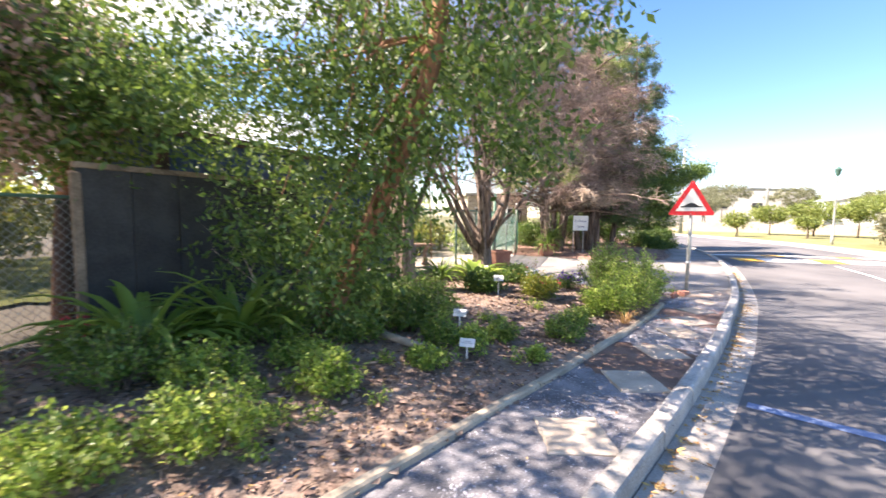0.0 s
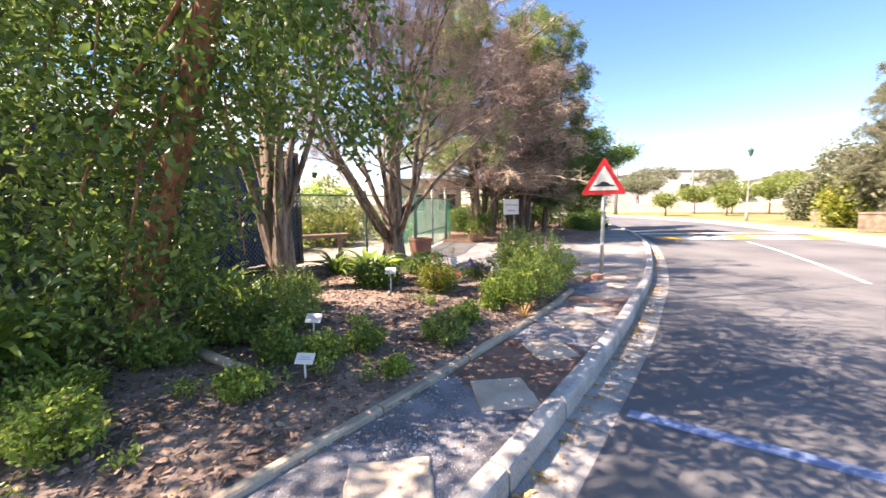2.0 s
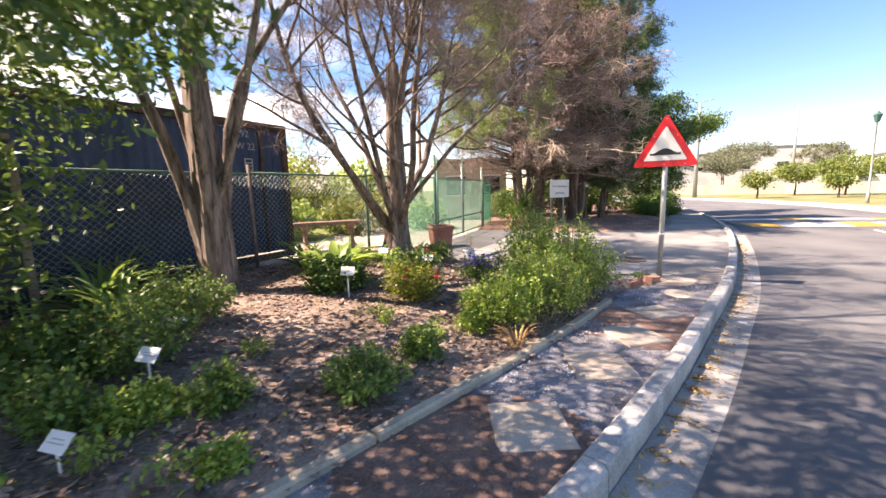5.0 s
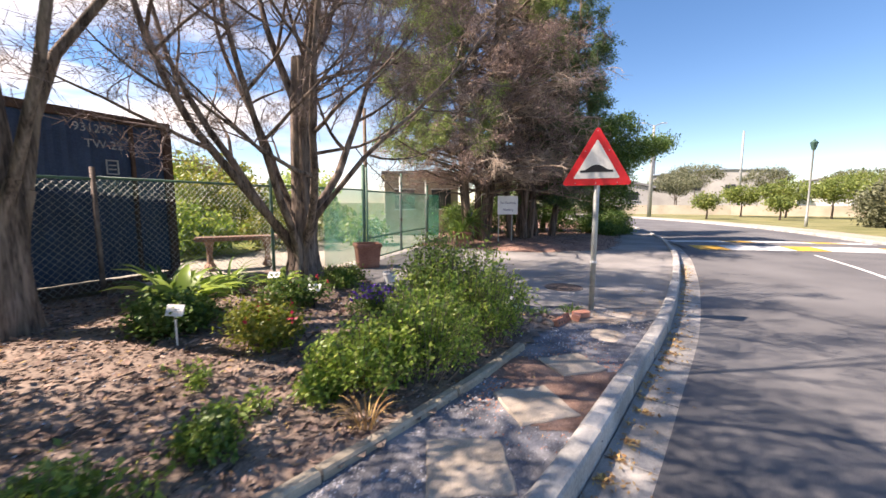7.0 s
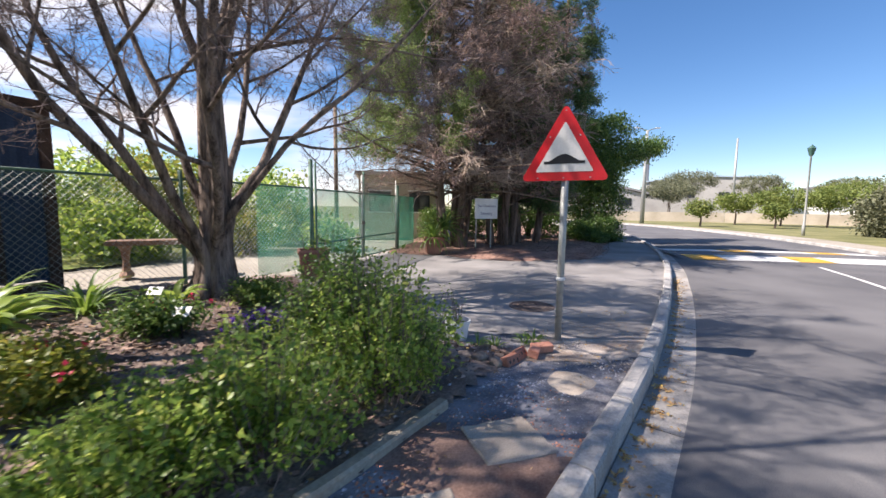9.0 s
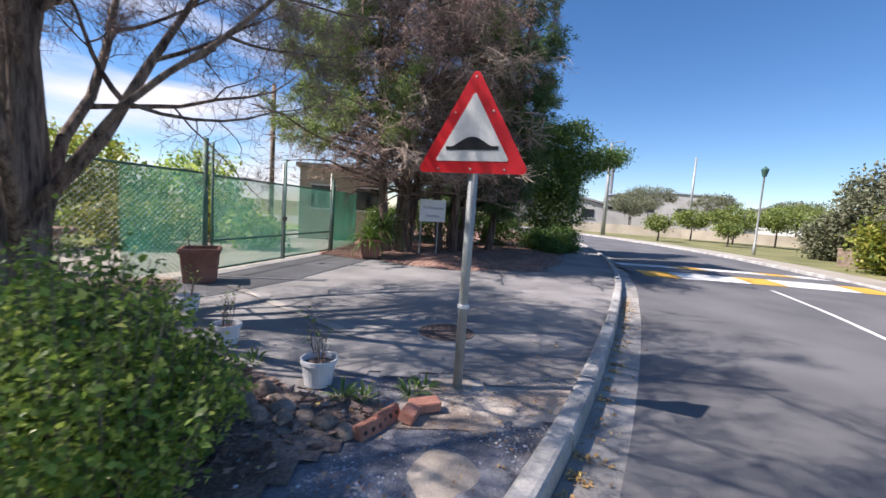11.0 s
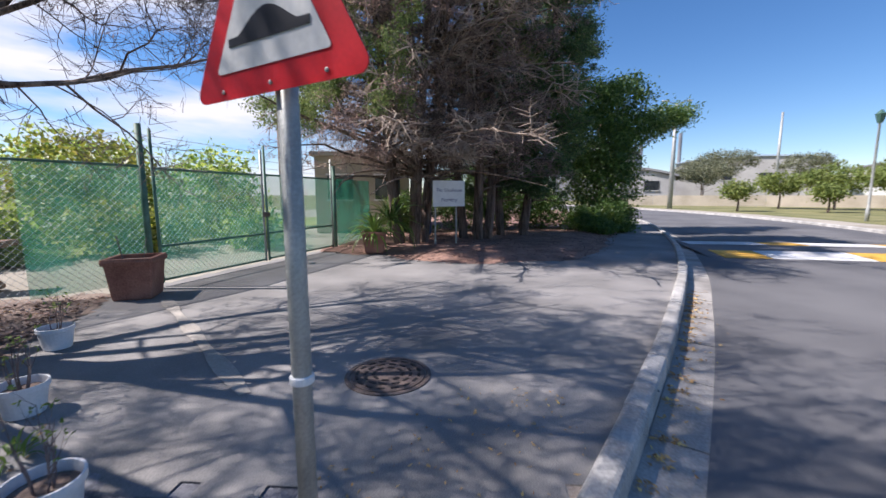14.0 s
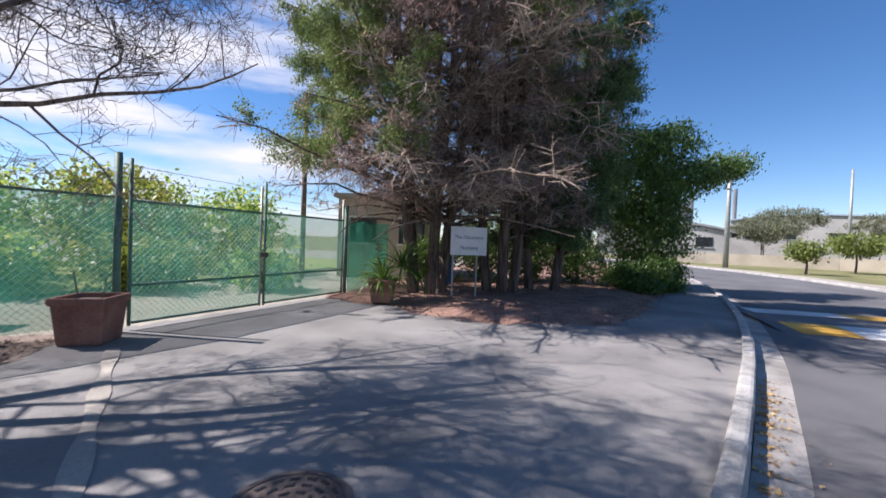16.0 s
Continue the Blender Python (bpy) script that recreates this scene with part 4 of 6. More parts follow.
def conifer(name, x, y, z, seed, height, radius, stems, green, label, limbs, low=0.9, leaf="dead_leaf", top=0.0, pale=0.0, per=6):
    """Upswept cypress: stems, limbs bent out to a ragged outline, branchlets, and dead or green sprays."""
    rng = np.random.default_rng(seed)
    root = thing(name, x, y, z, label, "tree", "conifers beside the drive")
    stem = []
    for k in range(stems):
        a = 2 * math.pi * k / stems + rng.uniform(-0.3, 0.3)
        foot = np.array((0.35 * math.cos(a), 0.35 * math.sin(a), -0.1)) * (1 if stems > 1 else 0.01)
        mine = []
        grow(rng, foot, (math.cos(a) * 0.12, math.sin(a) * 0.12, 1), height * rng.uniform(0.8, 0.97), 0.14, 0, mine, [], 0, pieces=9, bend=0.035, lift=0.2)
        v, f = chain([mine[0][0]] + [s[1] for s in mine], [mine[0][2]] + [s[3] for s in mine], 14, 0.12, seed + k)
        fast_mesh("trunk", v, f, 4, "bark", root, True)
        stem += mine
    wood, B0, BD, BL, BP = [], [], [], [], []
    for k in range(limbs):
        s = stem[rng.integers(len(stem))]
        p = s[0] + (s[1] - s[0]) * rng.random()
        if p[2] < low * 0.75:
            continue
        h = p[2] / height
        reach = radius * (1 - max(0, h - 0.25) ** 1.4 * (1 - top)) * rng.uniform(0.6, 1.05)
        a = rng.uniform(0, 2 * math.pi)
        o = np.array((math.cos(a), math.sin(a), 0.0))
        side = np.array((-o[1], o[0], 0.0)) * rng.normal() * 0.2
        rise, sag = rng.uniform(0.15, 0.6), rng.uniform(0.1, 0.35)
        t = np.linspace(0, 1, 6)[:, None]
        line = p + o * reach * t + side * reach * t ** 2 + np.array((0, 0, 1.0)) * reach * (rise * t - sag * t ** 2) + rng.normal(size=(6, 3)) * 0.05 * t
        width = np.linspace(0.02 + 0.009 * reach, 0.008, 6)
        wood += list(zip(line[:-1], line[1:], width[:-1], width[1:]))
        # limbs towards -y get paler twigs: sunlight put into their colour
        is_pale = rng.random() < pale and o[1] < 0.2
        for u in np.sort(rng.uniform(0.3, 1.0, int(5 + 3.2 * reach))):
            i = min(int(u * 5), 4)
            at = line[i] + (line[i + 1] - line[i]) * (u * 5 - i)
            d = o * 0.55 + rng.normal(size=3) * np.array((0.55, 0.55, 0.35))
            B0.append(at)
            BD.append(d / np.linalg.norm(d))
            BL.append(rng.uniform(0.4, 0.95) * (1.15 - 0.45 * u))
            BP.append(is_pale)
    v, f = tubes(wood, 5)
    fast_mesh("branchwork", v, f, 4, "dead_bark", root)
    B0, BD, BL, BP = np.array(B0), np.array(BD), np.array(BL)[:, None], np.array(BP)
    down = np.array((0, 0, -1.0))
    on = lambda u, w=slice(None): B0[w] + BD[w] * BL[w] * u + down * BL[w] * 0.3 * u ** 2
    tip = on(1.0)
    keep = tip[:, 2] > low
    B0, BD, BL, BP, tip = B0[keep], BD[keep], BL[keep], BP[keep], tip[keep]
    lit = np.zeros(len(tip), bool)
    for gx, gy, gz, gr in green:
        lit |= np.linalg.norm(tip - np.array((gx, gy, gz)), axis=1) < gr * rng.uniform(0.8, 1.08, len(tip))
    is_green = lit | (leaf != "dead_leaf")
    who = np.repeat(np.arange(len(tip)), 7)
    u = rng.uniform(0.25, 1.0, (len(who), 1))
    T0 = on(u, who)
    TD = BD[who] * 0.6 + rng.normal(size=T0.shape) * 0.5 + down * 0.2
    TD /= np.linalg.norm(TD, axis=1, keepdims=True)
    TL = rng.uniform(0.14, 0.42, (len(who), 1)) * (1.25 - 0.5 * u)
    T1 = T0 + TD * TL
    for nm, mat, b in (("twig_mass", "twig", ~BP | is_green), ("dry_branchwork", "dry_and_sunlit_twig", BP & ~is_green)):
        w = np.where(b)[0]
        if len(w) == 0:
            continue
        n, t = len(w), b[who]
        big = 1.7 if mat == "dry_and_sunlit_twig" else 1.0
        segs = []
        for u0, u1 in ((0, 0.35), (0.35, 0.7), (0.7, 1.0)):
            segs += list(zip(on(u0, w), on(u1, w), np.full(n, big * (0.0095 - 0.006 * u0)), np.full(n, big * (0.0095 - 0.006 * u1))))
        segs += list(zip(T0[t], T1[t], np.full(t.sum(), 0.0042 * big), np.full(t.sum(), 0.0018 * big)))
        v, f = tubes(segs, 3)
        fast_mesh(nm, v, f, 4, mat, root)
    for mask, mat, nm, n, size, slim, loose in ((~is_green & ~BP, "dead_leaf", "foliage", per, 0.085, 0.2, 0.03), (is_green & ~lit, leaf, "green_foliage", 28, 0.068, 0.4, 0.05), (lit, "conifer_light", "bright_foliage", 44, 0.062, 0.42, 0.06)):
        t = mask[who]
        if t.sum() == 0:
            continue
        c = np.repeat(T0[t], n, 0) + np.repeat(T1[t] - T0[t], n, 0) * rng.uniform(0.1, 1.05, (t.sum() * n, 1)) + rng.normal(size=(t.sum() * n, 3)) * loose
        v, f = leaves(rng, c, size, droop=0.4, slim=slim)
        fast_mesh(nm, v, f, 3, mat, root)
    return root


conifer("dead_conifer", 4.6, 19.1, 0.08, 31, 9.8, 3.9, 5, [(-2.7, -2.2, 5.2, 1.9), (-2.3, -2.2, 3.8, 1.3), (-2.5, -1.6, 7.0, 2.1), (-1.6, -1.4, 8.6, 1.9), (0.0, -2.7, 3.7, 0.75), (-3.2, 0.2, 5.0, 1.8), (0.6, -3.0, 4.6, 0.4)],
        "half-dead brown conifer with patches of green foliage", 300, 2.0, top=0.6, pale=0.55, per=4)
conifer("dead_conifer", 6.4, 20.2, 0.08, 32, 10.2, 1.9, 4, [(1.0, -1.4, 7.2, 1.0), (0.6, -1.6, 8.4, 1.1)], "tall brown conifer with a green upper side", 190, 1.7, top=0.3, pale=0.2)
conifer("green_conifer", 7.55, 21.2, 0.08, 33, 11.5, 1.25, 2, [(-0.5, -1.3, 6.3, 1.0), (-0.9, -1.3, 7.1, 0.9), (0.0, -1.3, 5.1, 0.6)], "tall dark green conifer with lighter sprays", 190, 1.3, leaf="conifer", top=0.5)
conifer("green_conifer", 7.9, 24.8, 0.08, 34, 10.0, 1.6, 2, [], "tall dark green conifer further back", 80, 1.0, leaf="conifer")
leafy_tree("broad_tree", 11.3, 25.2, 0.1, 35, [(0, 0, -0.1), (0.1, 0, 1.2), (0.2, 0.2, 2.6), (0.6, 0.4, 3.8)],
           [(0.2, 0, 1.8, 1.5, 1.5, 1.4), (0, 0.2, 3.3, 1.7, 1.7, 1.3), (1.4, 0.6, 4.0, 1.3, 1.2, 0.8), (2.9, 1.0, 4.4, 1.0, 1.0, 0.45), (3.7, 1.3, 4.6, 0.6, 0.7, 0.35), (-0.8, 0, 4.8, 1.5, 1.5, 1.0), (0.9, 0, 5.2, 1.0, 1.0, 0.6)],
           1500, 26, 0.13, "leaf", "bark", "dark green broad-leaved tree with a branch over the road", clump_r=0.2, droop=0.4)


# ---- shrubs ----
def shrub(name, x, y, rx, ry, h, seed, clumps, per, size, leaf, label, category="shrub", group="", z=None, flowers=None, flower_n=0, slim=0.62, shell=0.45, clump_r=0.07, shoots=False):
    rng = np.random.default_rng(seed)
    z = bed_z(x, y) if z is None else z
    root = thing(name, x, y, z, label, category, group)
    segs = []
    for _ in range(max(6, clumps // 12)):
        a, r = rng.uniform(0, 6.283), rng.random() ** 0.5
        e = np.array((math.cos(a) * r * rx * 0.85, math.sin(a) * r * ry * 0.85, h * rng.uniform(0.5, 1.0) * (1.1 - 0.45 * r)))
        s0 = np.array((e[0] * 0.25, e[1] * 0.25, -0.03))
        m = (s0 + e) / 2 + rng.normal(size=3) * 0.02
        segs += [(s0, m, 0.006, 0.004), (m, e, 0.004, 0.002)]
    if shoots:
        n = max(8, clumps // 2)
        a, r = rng.uniform(0, 6.283, n), rng.random(n) ** 0.5
        end = np.stack([np.cos(a) * r * rx, np.sin(a) * r * ry, h * rng.uniform(0.6, 1.12, n) * (1.08 - 0.5 * r ** 2)], 1)
        foot = end * np.array((0.45, 0.45, 0.0)) + rng.normal(size=(n, 3)) * np.array((0.03, 0.03, 0))
        t = rng.uniform(0.22, 1.04, (n * per * 2, 1)) ** 0.8
        p = np.repeat(foot, per * 2, 0) + np.repeat(end - foot, per * 2, 0) * t + rng.normal(size=(n * per * 2, 3)) * 0.03
        segs = list(zip(foot, end, np.full(n, 0.004), np.full(n, 0.002)))
    else:
        p = clumped(rng, [(0, 0, h * 0.48, rx, ry, h * 0.55)], clumps, per, clump_r, shell)
    v, f = tubes(segs, 4)
    fast_mesh("stemwork", v, f, 4, "twig", root)
    p = p[p[:, 2] > 0.0]
    v, f = leaves(rng, p, size, droop=0.05, slim=slim, face=1.7)
    fast_mesh("foliage", v, f, 3, leaf, root)
    if flowers:
        q = p[p[:, 2] > h * 0.55]
        q = q[rng.choice(len(q), flower_n)] + np.array((0, 0, 0.03))
        q = np.repeat(q, 7, 0) + rng.normal(size=(flower_n * 7, 3)) * 0.012
        v, f = leaves(rng, q, 0.035, slim=0.7)
        fast_mesh("blossom", v, f, 3, flowers, root)
    return root


shrub("leafy_shrub", 3.45, 7.35, 0.55, 0.5, 0.75, 41, 330, 22, 0.040, "leaf_light", "bushy light-green shrub spilling over the edging", z=0.02, shoots=True)
shrub("leafy_shrub", 3.95, 8.15, 0.62, 0.55, 0.95, 42, 340, 22, 0.040, "leaf_light", "bushy light-green shrub spilling over the edging", z=0.02, shoots=True)
shrub("leafy_shrub", 3.85, 8.85, 0.4, 0.35, 0.6, 40, 240, 24, 0.040, "leaf_fern", "leafy green shrub beside the stones", z=0.02, shoots=True)
shrub("leafy_shrub", 3.0, 7.0, 0.45, 0.42, 0.5, 43, 210, 22, 0.040, "leaf_light", "low light-green shrub in the bed", shoots=True)
shrub("leafy_shrub", 3.55, 8.55, 0.55, 0.5, 1.0, 44, 340, 24, 0.040, "leaf_fern", "tall dark-green twiggy shrub", shoots=True)
shrub("yellow_shrub", 2.0, 7.55, 0.36, 0.33, 0.42, 45, 170, 20, 0.045, "leaf_yellow", "small yellow-green shrub with red flowers", flowers="red_flower", flower_n=8)
shrub("flowering_plant", 2.75, 8.75, 0.32, 0.3, 0.3, 46, 90, 20, 0.04, "leaf", "low plant with purple flowers", "plant", flowers="purple", flower_n=60)
shrub("dark_shrub", 1.75, 8.9, 0.38, 0.35, 0.35, 47, 130, 20, 0.05, "leaf", "low dark-leaved shrub with red flowers", flowers="red_flower", flower_n=6)
shrub("dark_shrub", 1.85, 10.6, 0.4, 0.35, 0.4, 48, 130, 22, 0.045, "leaf_fern", "low rounded green shrub beside the bare tree")
shrub("dark_shrub", 1.0, 7.75, 0.42, 0.4, 0.36, 49, 220, 24, 0.05, "leaf", "dark-green shrub under the broad strap leaves")
for k, (x, y, r, h, mat) in enumerate(((2.0, 5.5, 0.26, 0.32, "leaf_fern"), (1.15, 5.2, 0.2, 0.28, "leaf_fern"), (2.35, 6.1, 0.16, 0.25, "leaf_fern"), (2.75, 6.75, 0.14, 0.25, "leaf_light"), (0.4, 4.85, 0.22, 0.35, "leaf_fern"),
                                       (0.3, 4.25, 0.2, 0.2, "leaf_light"), (-0.45, 3.5, 0.3, 0.35, "leaf_light"), (-1.0, 2.65, 0.42, 0.45, "leaf_light"), (-1.6, 2.2, 0.4, 0.4, "leaf_light"), (-1.5, 3.4, 0.4, 0.35, "leaf_light"),
                                       (-0.6, 4.75, 0.4, 0.3, "leaf_fern"), (-1.4, 4.4, 0.45, 0.35, "leaf_fern"), (-0.9, 4.0, 0.35, 0.2, "leaf_light"), (0.2, 5.55, 0.5, 0.5, "leaf_fern"), (-0.2, 5.3, 0.5, 0.45, "leaf"), (0.75, 5.0, 0.25, 0.2, "leaf_light"),
                                       (0.0, 6.3, 0.55, 0.5, "leaf_fern"), (-2.2, 3.3, 0.5, 0.5, "leaf_fern"), (-2.3, 1.5, 0.5, 0.4, "leaf_light"), (-2.8, 2.4, 0.5, 0.5, "leaf_light"), (1.5, 4.7, 0.1, 0.12, "leaf_light"))):
    shrub("bedding_plant", x, y, r, r * 0.9, h, 60 + k, int(40 + 300 * r), 16, 0.042 if mat != "leaf" else 0.06, mat, "small leafy green bedding plant in the mulch", "plant", "bedding plants", shoots=True)


def strap_plant(name, x, y, seed, n, length, width, mat, label, z=None, upright=0.5):
    """Arching blades from one foot."""
    rng = np.random.default_rng(seed)
    root = thing(name, x, y, bed_z(x, y) if z is None else z, label, "plant")
    v, f = [], []
    for _ in range(n):
        a, L = rng.uniform(0, 6.283), length * rng.uniform(0.6, 1.1)
        o = np.array((math.cos(a), math.sin(a), 0))
        s = np.array((-o[1], o[0], 0))
        el = rng.uniform(upright, 1.45)
        p, b0 = o * 0.05, len(v)
        for k in range(7):
            t = k / 6
            w = width * (0.5 + 1.2 * t * (1 - t) * 2) * (1 - t ** 4) + 0.002
            v += [p - s * w + np.array((0, 0, w * 0.5)), p, p + s * w + np.array((0, 0, w * 0.5))]
            e = el - 1.6 * t ** 1.5
            p = p + (o * math.cos(e) + np.array((0, 0, math.sin(e)))) * L / 6
        for k in range(6):
            i = b0 + 3 * k
            f += [(i, i + 1, i + 4, i + 3), (i + 1, i + 2, i + 5, i + 4)]
        if width >= 0.03:
            mesh_part("leaf", v, f, mat, root, smooth=True)
            v, f = [], []
    if v:
        mesh_part("foliage", v, f, mat, root, smooth=True)
    return root


for x, y, n, L, w in ((-1.6, 7.3, 80, 0.85, 0.018), (-1.0, 6.5, 80, 0.85, 0.018), (-0.5, 6.2, 60, 0.7, 0.016), (-1.75, 4.3, 54, 1.1, 0.05), (-2.35, 3.75, 54, 1.1, 0.05), (0.1, 8.9, 60, 0.7, 0.02), (0.6, 9.4, 50, 0.6, 0.018)):
    strap_plant("strap_leaf_plant", x, y, int(x * 10 + y * 100) % 997, n, L, w, "leaf_fern", "clump of arching green strap leaves")
strap_plant("broad_leaf_plant", 0.85, 8.1, 71, 34, 0.8, 0.065, "leaf_light", "upright clump of broad green leaves", upright=0.8)
strap_plant("broad_leaf_plant", 1.0, 10.2, 72, 18, 0.42, 0.05, "leaf_light", "broad-leaved plant beside the bare tree", upright=0.6)
strap_plant("broad_leaf_plant", -1.35, 4.55, 73, 7, 0.42, 0.05, "leaf_light", "young plant with upright pale leaves", upright=1.1)
shrub("flowering_plant", -2.7, 3.55, 0.35, 0.3, 0.4, 99, 60, 18, 0.06, "leaf_fern", "leafy plant with bright red flowers in the bed", "plant", flowers="red_flower", flower_n=30)
sr = np.random.default_rng(15)
for k in range(22):
    i = int(sr.integers(26, len(EDGE) - 14))
    sx, sy = EDGE[i] + np.array((-0.72, 0.69)) * sr.uniform(0.35, 1.5)
    sh = sr.uniform(0.1, 0.22)
    shrub("seedling", float(sx), float(sy), sh * 0.7, sh * 0.7, sh, 300 + k, int(sr.integers(6, 16)), 8, 0.045, "leaf_light", "small bright green seedling in the mulch", "plant", "seedlings in the bed", clump_r=0.04)
for k, (x, y) in enumerate(((5.4, 9.6), (4.78, 9.42), (4.95, 9.35), (5.3, 9.48), (3.9, 10.0))):
    strap_plant("weed_tuft", x, y, 400 + k, 22, 0.14, 0.006, "leaf_fern", "small tuft of green weeds at the drive's edge", z=0.0, upright=0.5)
strap_plant("dry_grass_tuft", 3.15, 6.5, 74, 40, 0.3, 0.003, "dry_leaf", "small tuft of dry grass at the edging", upright=0.9)


# ---- sign, board, gate, fence ----
def prism(shape, depth):
    """A flat plate from a closed outline in x and z, its face towards -y."""
    n = len(shape)
    v = [(x, 0, z) for x, z in shape] + [(x, depth, z) for x, z in shape]
    f = [tuple(range(n)), tuple(range(2 * n - 1, n - 1, -1))] + [((k + 1) % n, k, n + k, n + (k + 1) % n) for k in range(n)]
    return v, f


def triangle(side, r, steps=5):
    """A triangle with rounded corners, its base at z = 0."""
    h = side * 0.8660254
    corners = [(-side / 2, 0), (side / 2, 0), (0, h)]
    cx, cz = 0, h / 3
    out = []
    for k, (x, z) in enumerate(corners):
        d = math.hypot(x - cx, z - cz)
        px, pz = x + (cx - x) / d * 2 * r, z + (cz - z) / d * 2 * r
        a0 = (210, 330, 90)[k]
        for s in range(steps + 1):
            a = radians(a0 - 60 + 120 * s / steps)
            out.append((px + r * math.cos(a), pz + r * math.sin(a)))
    return out


post_x, post_y, plate_turn = 5.678, 9.64, -26.4
sign = thing("hump_warning_sign", post_x, post_y, 0, "red and white triangular hump warning sign on grey post", "road sign", turn=plate_turn)
part("post", rod((0, 0, -0.3), (0.008, 0, 2.25), 0.038, sides=20), "galvanised", sign, "grey galvanised steel post", True)
part("clamp", lathe([(0.041, 0.66), (0.047, 0.665), (0.047, 0.69), (0.041, 0.695)]), "white", sign, "pale strap round the post", at=pose(0.003, 0, 0))
v, f = prism(triangle(0.92, 0.035), 0.004)
plate = mesh_part("plate", v, f, "sign_red", sign, "red triangular border", at=pose(0, -0.062, 1.735))
v, f = prism(triangle(0.60, 0.012), 0.003)
mesh_part("face", v, f, "sign_white", plate, "off-white inner triangle", at=pose(0, -0.004, 0.092))
bump = [(-0.21, 0), (0.21, 0), (0.21, 0.028)] + [(0.21 - 0.42 * t, 0.028 + 0.072 * max(0, math.sin(math.pi * (t - 0.12) / 0.76)) ** 1.3) for t in np.linspace(0.08, 0.92, 17)] + [(-0.21, 0.028)]
v, f = prism(bump, 0.003)
mesh_part("hump_symbol", v, f, "sign_black", plate, "black hump symbol", at=pose(0, -0.008, 0.175))
for sx, sz in ((-0.3, 0.03), (0.0, 0.03), (0.3, 0.03), (-0.17, 0.46), (0.17, 0.46), (0, 0.72)):
    part("rivet", lathe([(0.008, 0), (0.008, 0.003), (0.003, 0.005)], 8), "galvanised", plate, at=pose(sx * 0.9, -0.001, sz, 90, 0, 0))
for z in (1.8, 2.15):
    part("bracket", block(0.12, 0.03, 0.03, 0, -0.045, z), "galvanised", sign)

board = thing("nursery_sign_board", 5.3, 18.5, 0.03, "white painted board lettered for a nursery, on two legs", "sign board", turn=33)
part("leg", rod((0.06, 0, -0.2), (0.06, 0, 1.1), 0.024), "galvanised", board)
part("leg", rod((0.68, 0, -0.2), (0.68, 0, 1.1), 0.024), "galvanised", board)
panel = part("panel", block(0.94, 0.03, 0.66, 0.44, -0.045, 1.04, 0.006), "white", board)
for text, z, size in (("The Glasshouse", 1.42, 0.118), ("Nursery", 1.17, 0.14)):
    cu = bpy.data.curves.new("lettering", "FONT")
    cu.body, cu.size, cu.align_x, cu.extrude = text, size, "CENTER", 0.001
    ob = new("lettering", cu)
    cu.materials.append(M["lettering"])
    ob.parent = panel
    ob.matrix_basis = pose(0.44, -0.0625, z, 90, 0, 0)

fence = thing("chain_link_fence", 0, 0, 0, "chain-link fence backed with torn green shade cloth", "fence")


def wires(a, b, z0, z1, pitch, r):
    """Crossing diagonal wires between two posts."""
    a, b = np.asarray(a, float), np.asarray(b, float)
    L, H = np.linalg.norm(b - a), z1 - z0
    d = (b - a) / L
    segs = []
    for s in np.arange(-H, L, pitch):
        for flip in (0, 1):
            u0, u1, w0, w1 = s, s + H, 0.0, H
            if u0 < 0:
                w0, u0 = -u0, 0.0
            if u1 > L:
                w1, u1 = H - (u1 - L), L
            if flip:
                w0, w1 = H - w0, H - w1
            p, q = a + d * u0, a + d * u1
            segs.append(((p[0], p[1], z0 + w0), (q[0], q[1], z0 + w1), r, r))
    return tubes(segs, 3)


def cloth_sheet(a, b, z0, z1, seed, off=0.02, sag=0.02):
    """A slack sheet between two posts."""
    a, b = np.asarray(a, float), np.asarray(b, float)
    L = np.linalg.norm(b - a)
    d = (b - a) / L
    o = np.array((-d[1], d[0]))
    n, k = max(4, int(L / 0.15)), 10
    v, f = [], []
    for i in range(n + 1):
        for j in range(k + 1):
            u, w = i / n, j / k
            bulge = off + sag * (wobble(u * L * 2 + seed, w * 3, 2.2)) * math.sin(math.pi * min(1, u * 1.0))
            top = z1 - 0.025 * abs(math.sin(u * L * 2.1 + seed))
            p = a + d * L * u + o * bulge
            v.append((p[0], p[1], z0 + (top - z0) * w))
    for i in range(n):
        for j in range(k):
            q = i * (k + 1) + j
            f.append((q, q + k + 1, q + k + 2, q + 1))
    return v, f


FZ = 0.12
posts = [FENCE_A + (FENCE_B - FENCE_A) * t for t in np.linspace(0, 1, 7)]
for k, p in enumerate(posts):
    if k < 6:
        part("fence_post", rod((*p, -0.1), (*p, 1.95), 0.03), "green_pipe" if k > 4 else "iron", fence, smooth=True)
for k in range(6):
    a, b = posts[k], posts[k + 1]
    part("top_rail", rod((*a, 1.82), (*b, 1.80), 0.018), "green_pipe", fence, smooth=True)
    v, f = wires(a, b, FZ - 0.05, 1.80, 0.085, 0.0022)
    fast_mesh("wire_mesh", v, f, 4, "wire", fence)
    halves = ((a, (a + b) / 2, "cloth_dark"), ((a + b) / 2, b, "cloth")) if k == 5 else ((a, b, "cloth_dark" if k > 2 else "cloth_black"),)
    for p, q, mat in halves:
        v, f = cloth_sheet(p, q, 0.55 if k >= 4 and mat == "cloth_dark" else 0.12, 1.82, k * 3.1)
        mesh_part("shade_cloth", v, f, mat, fence, smooth=True)

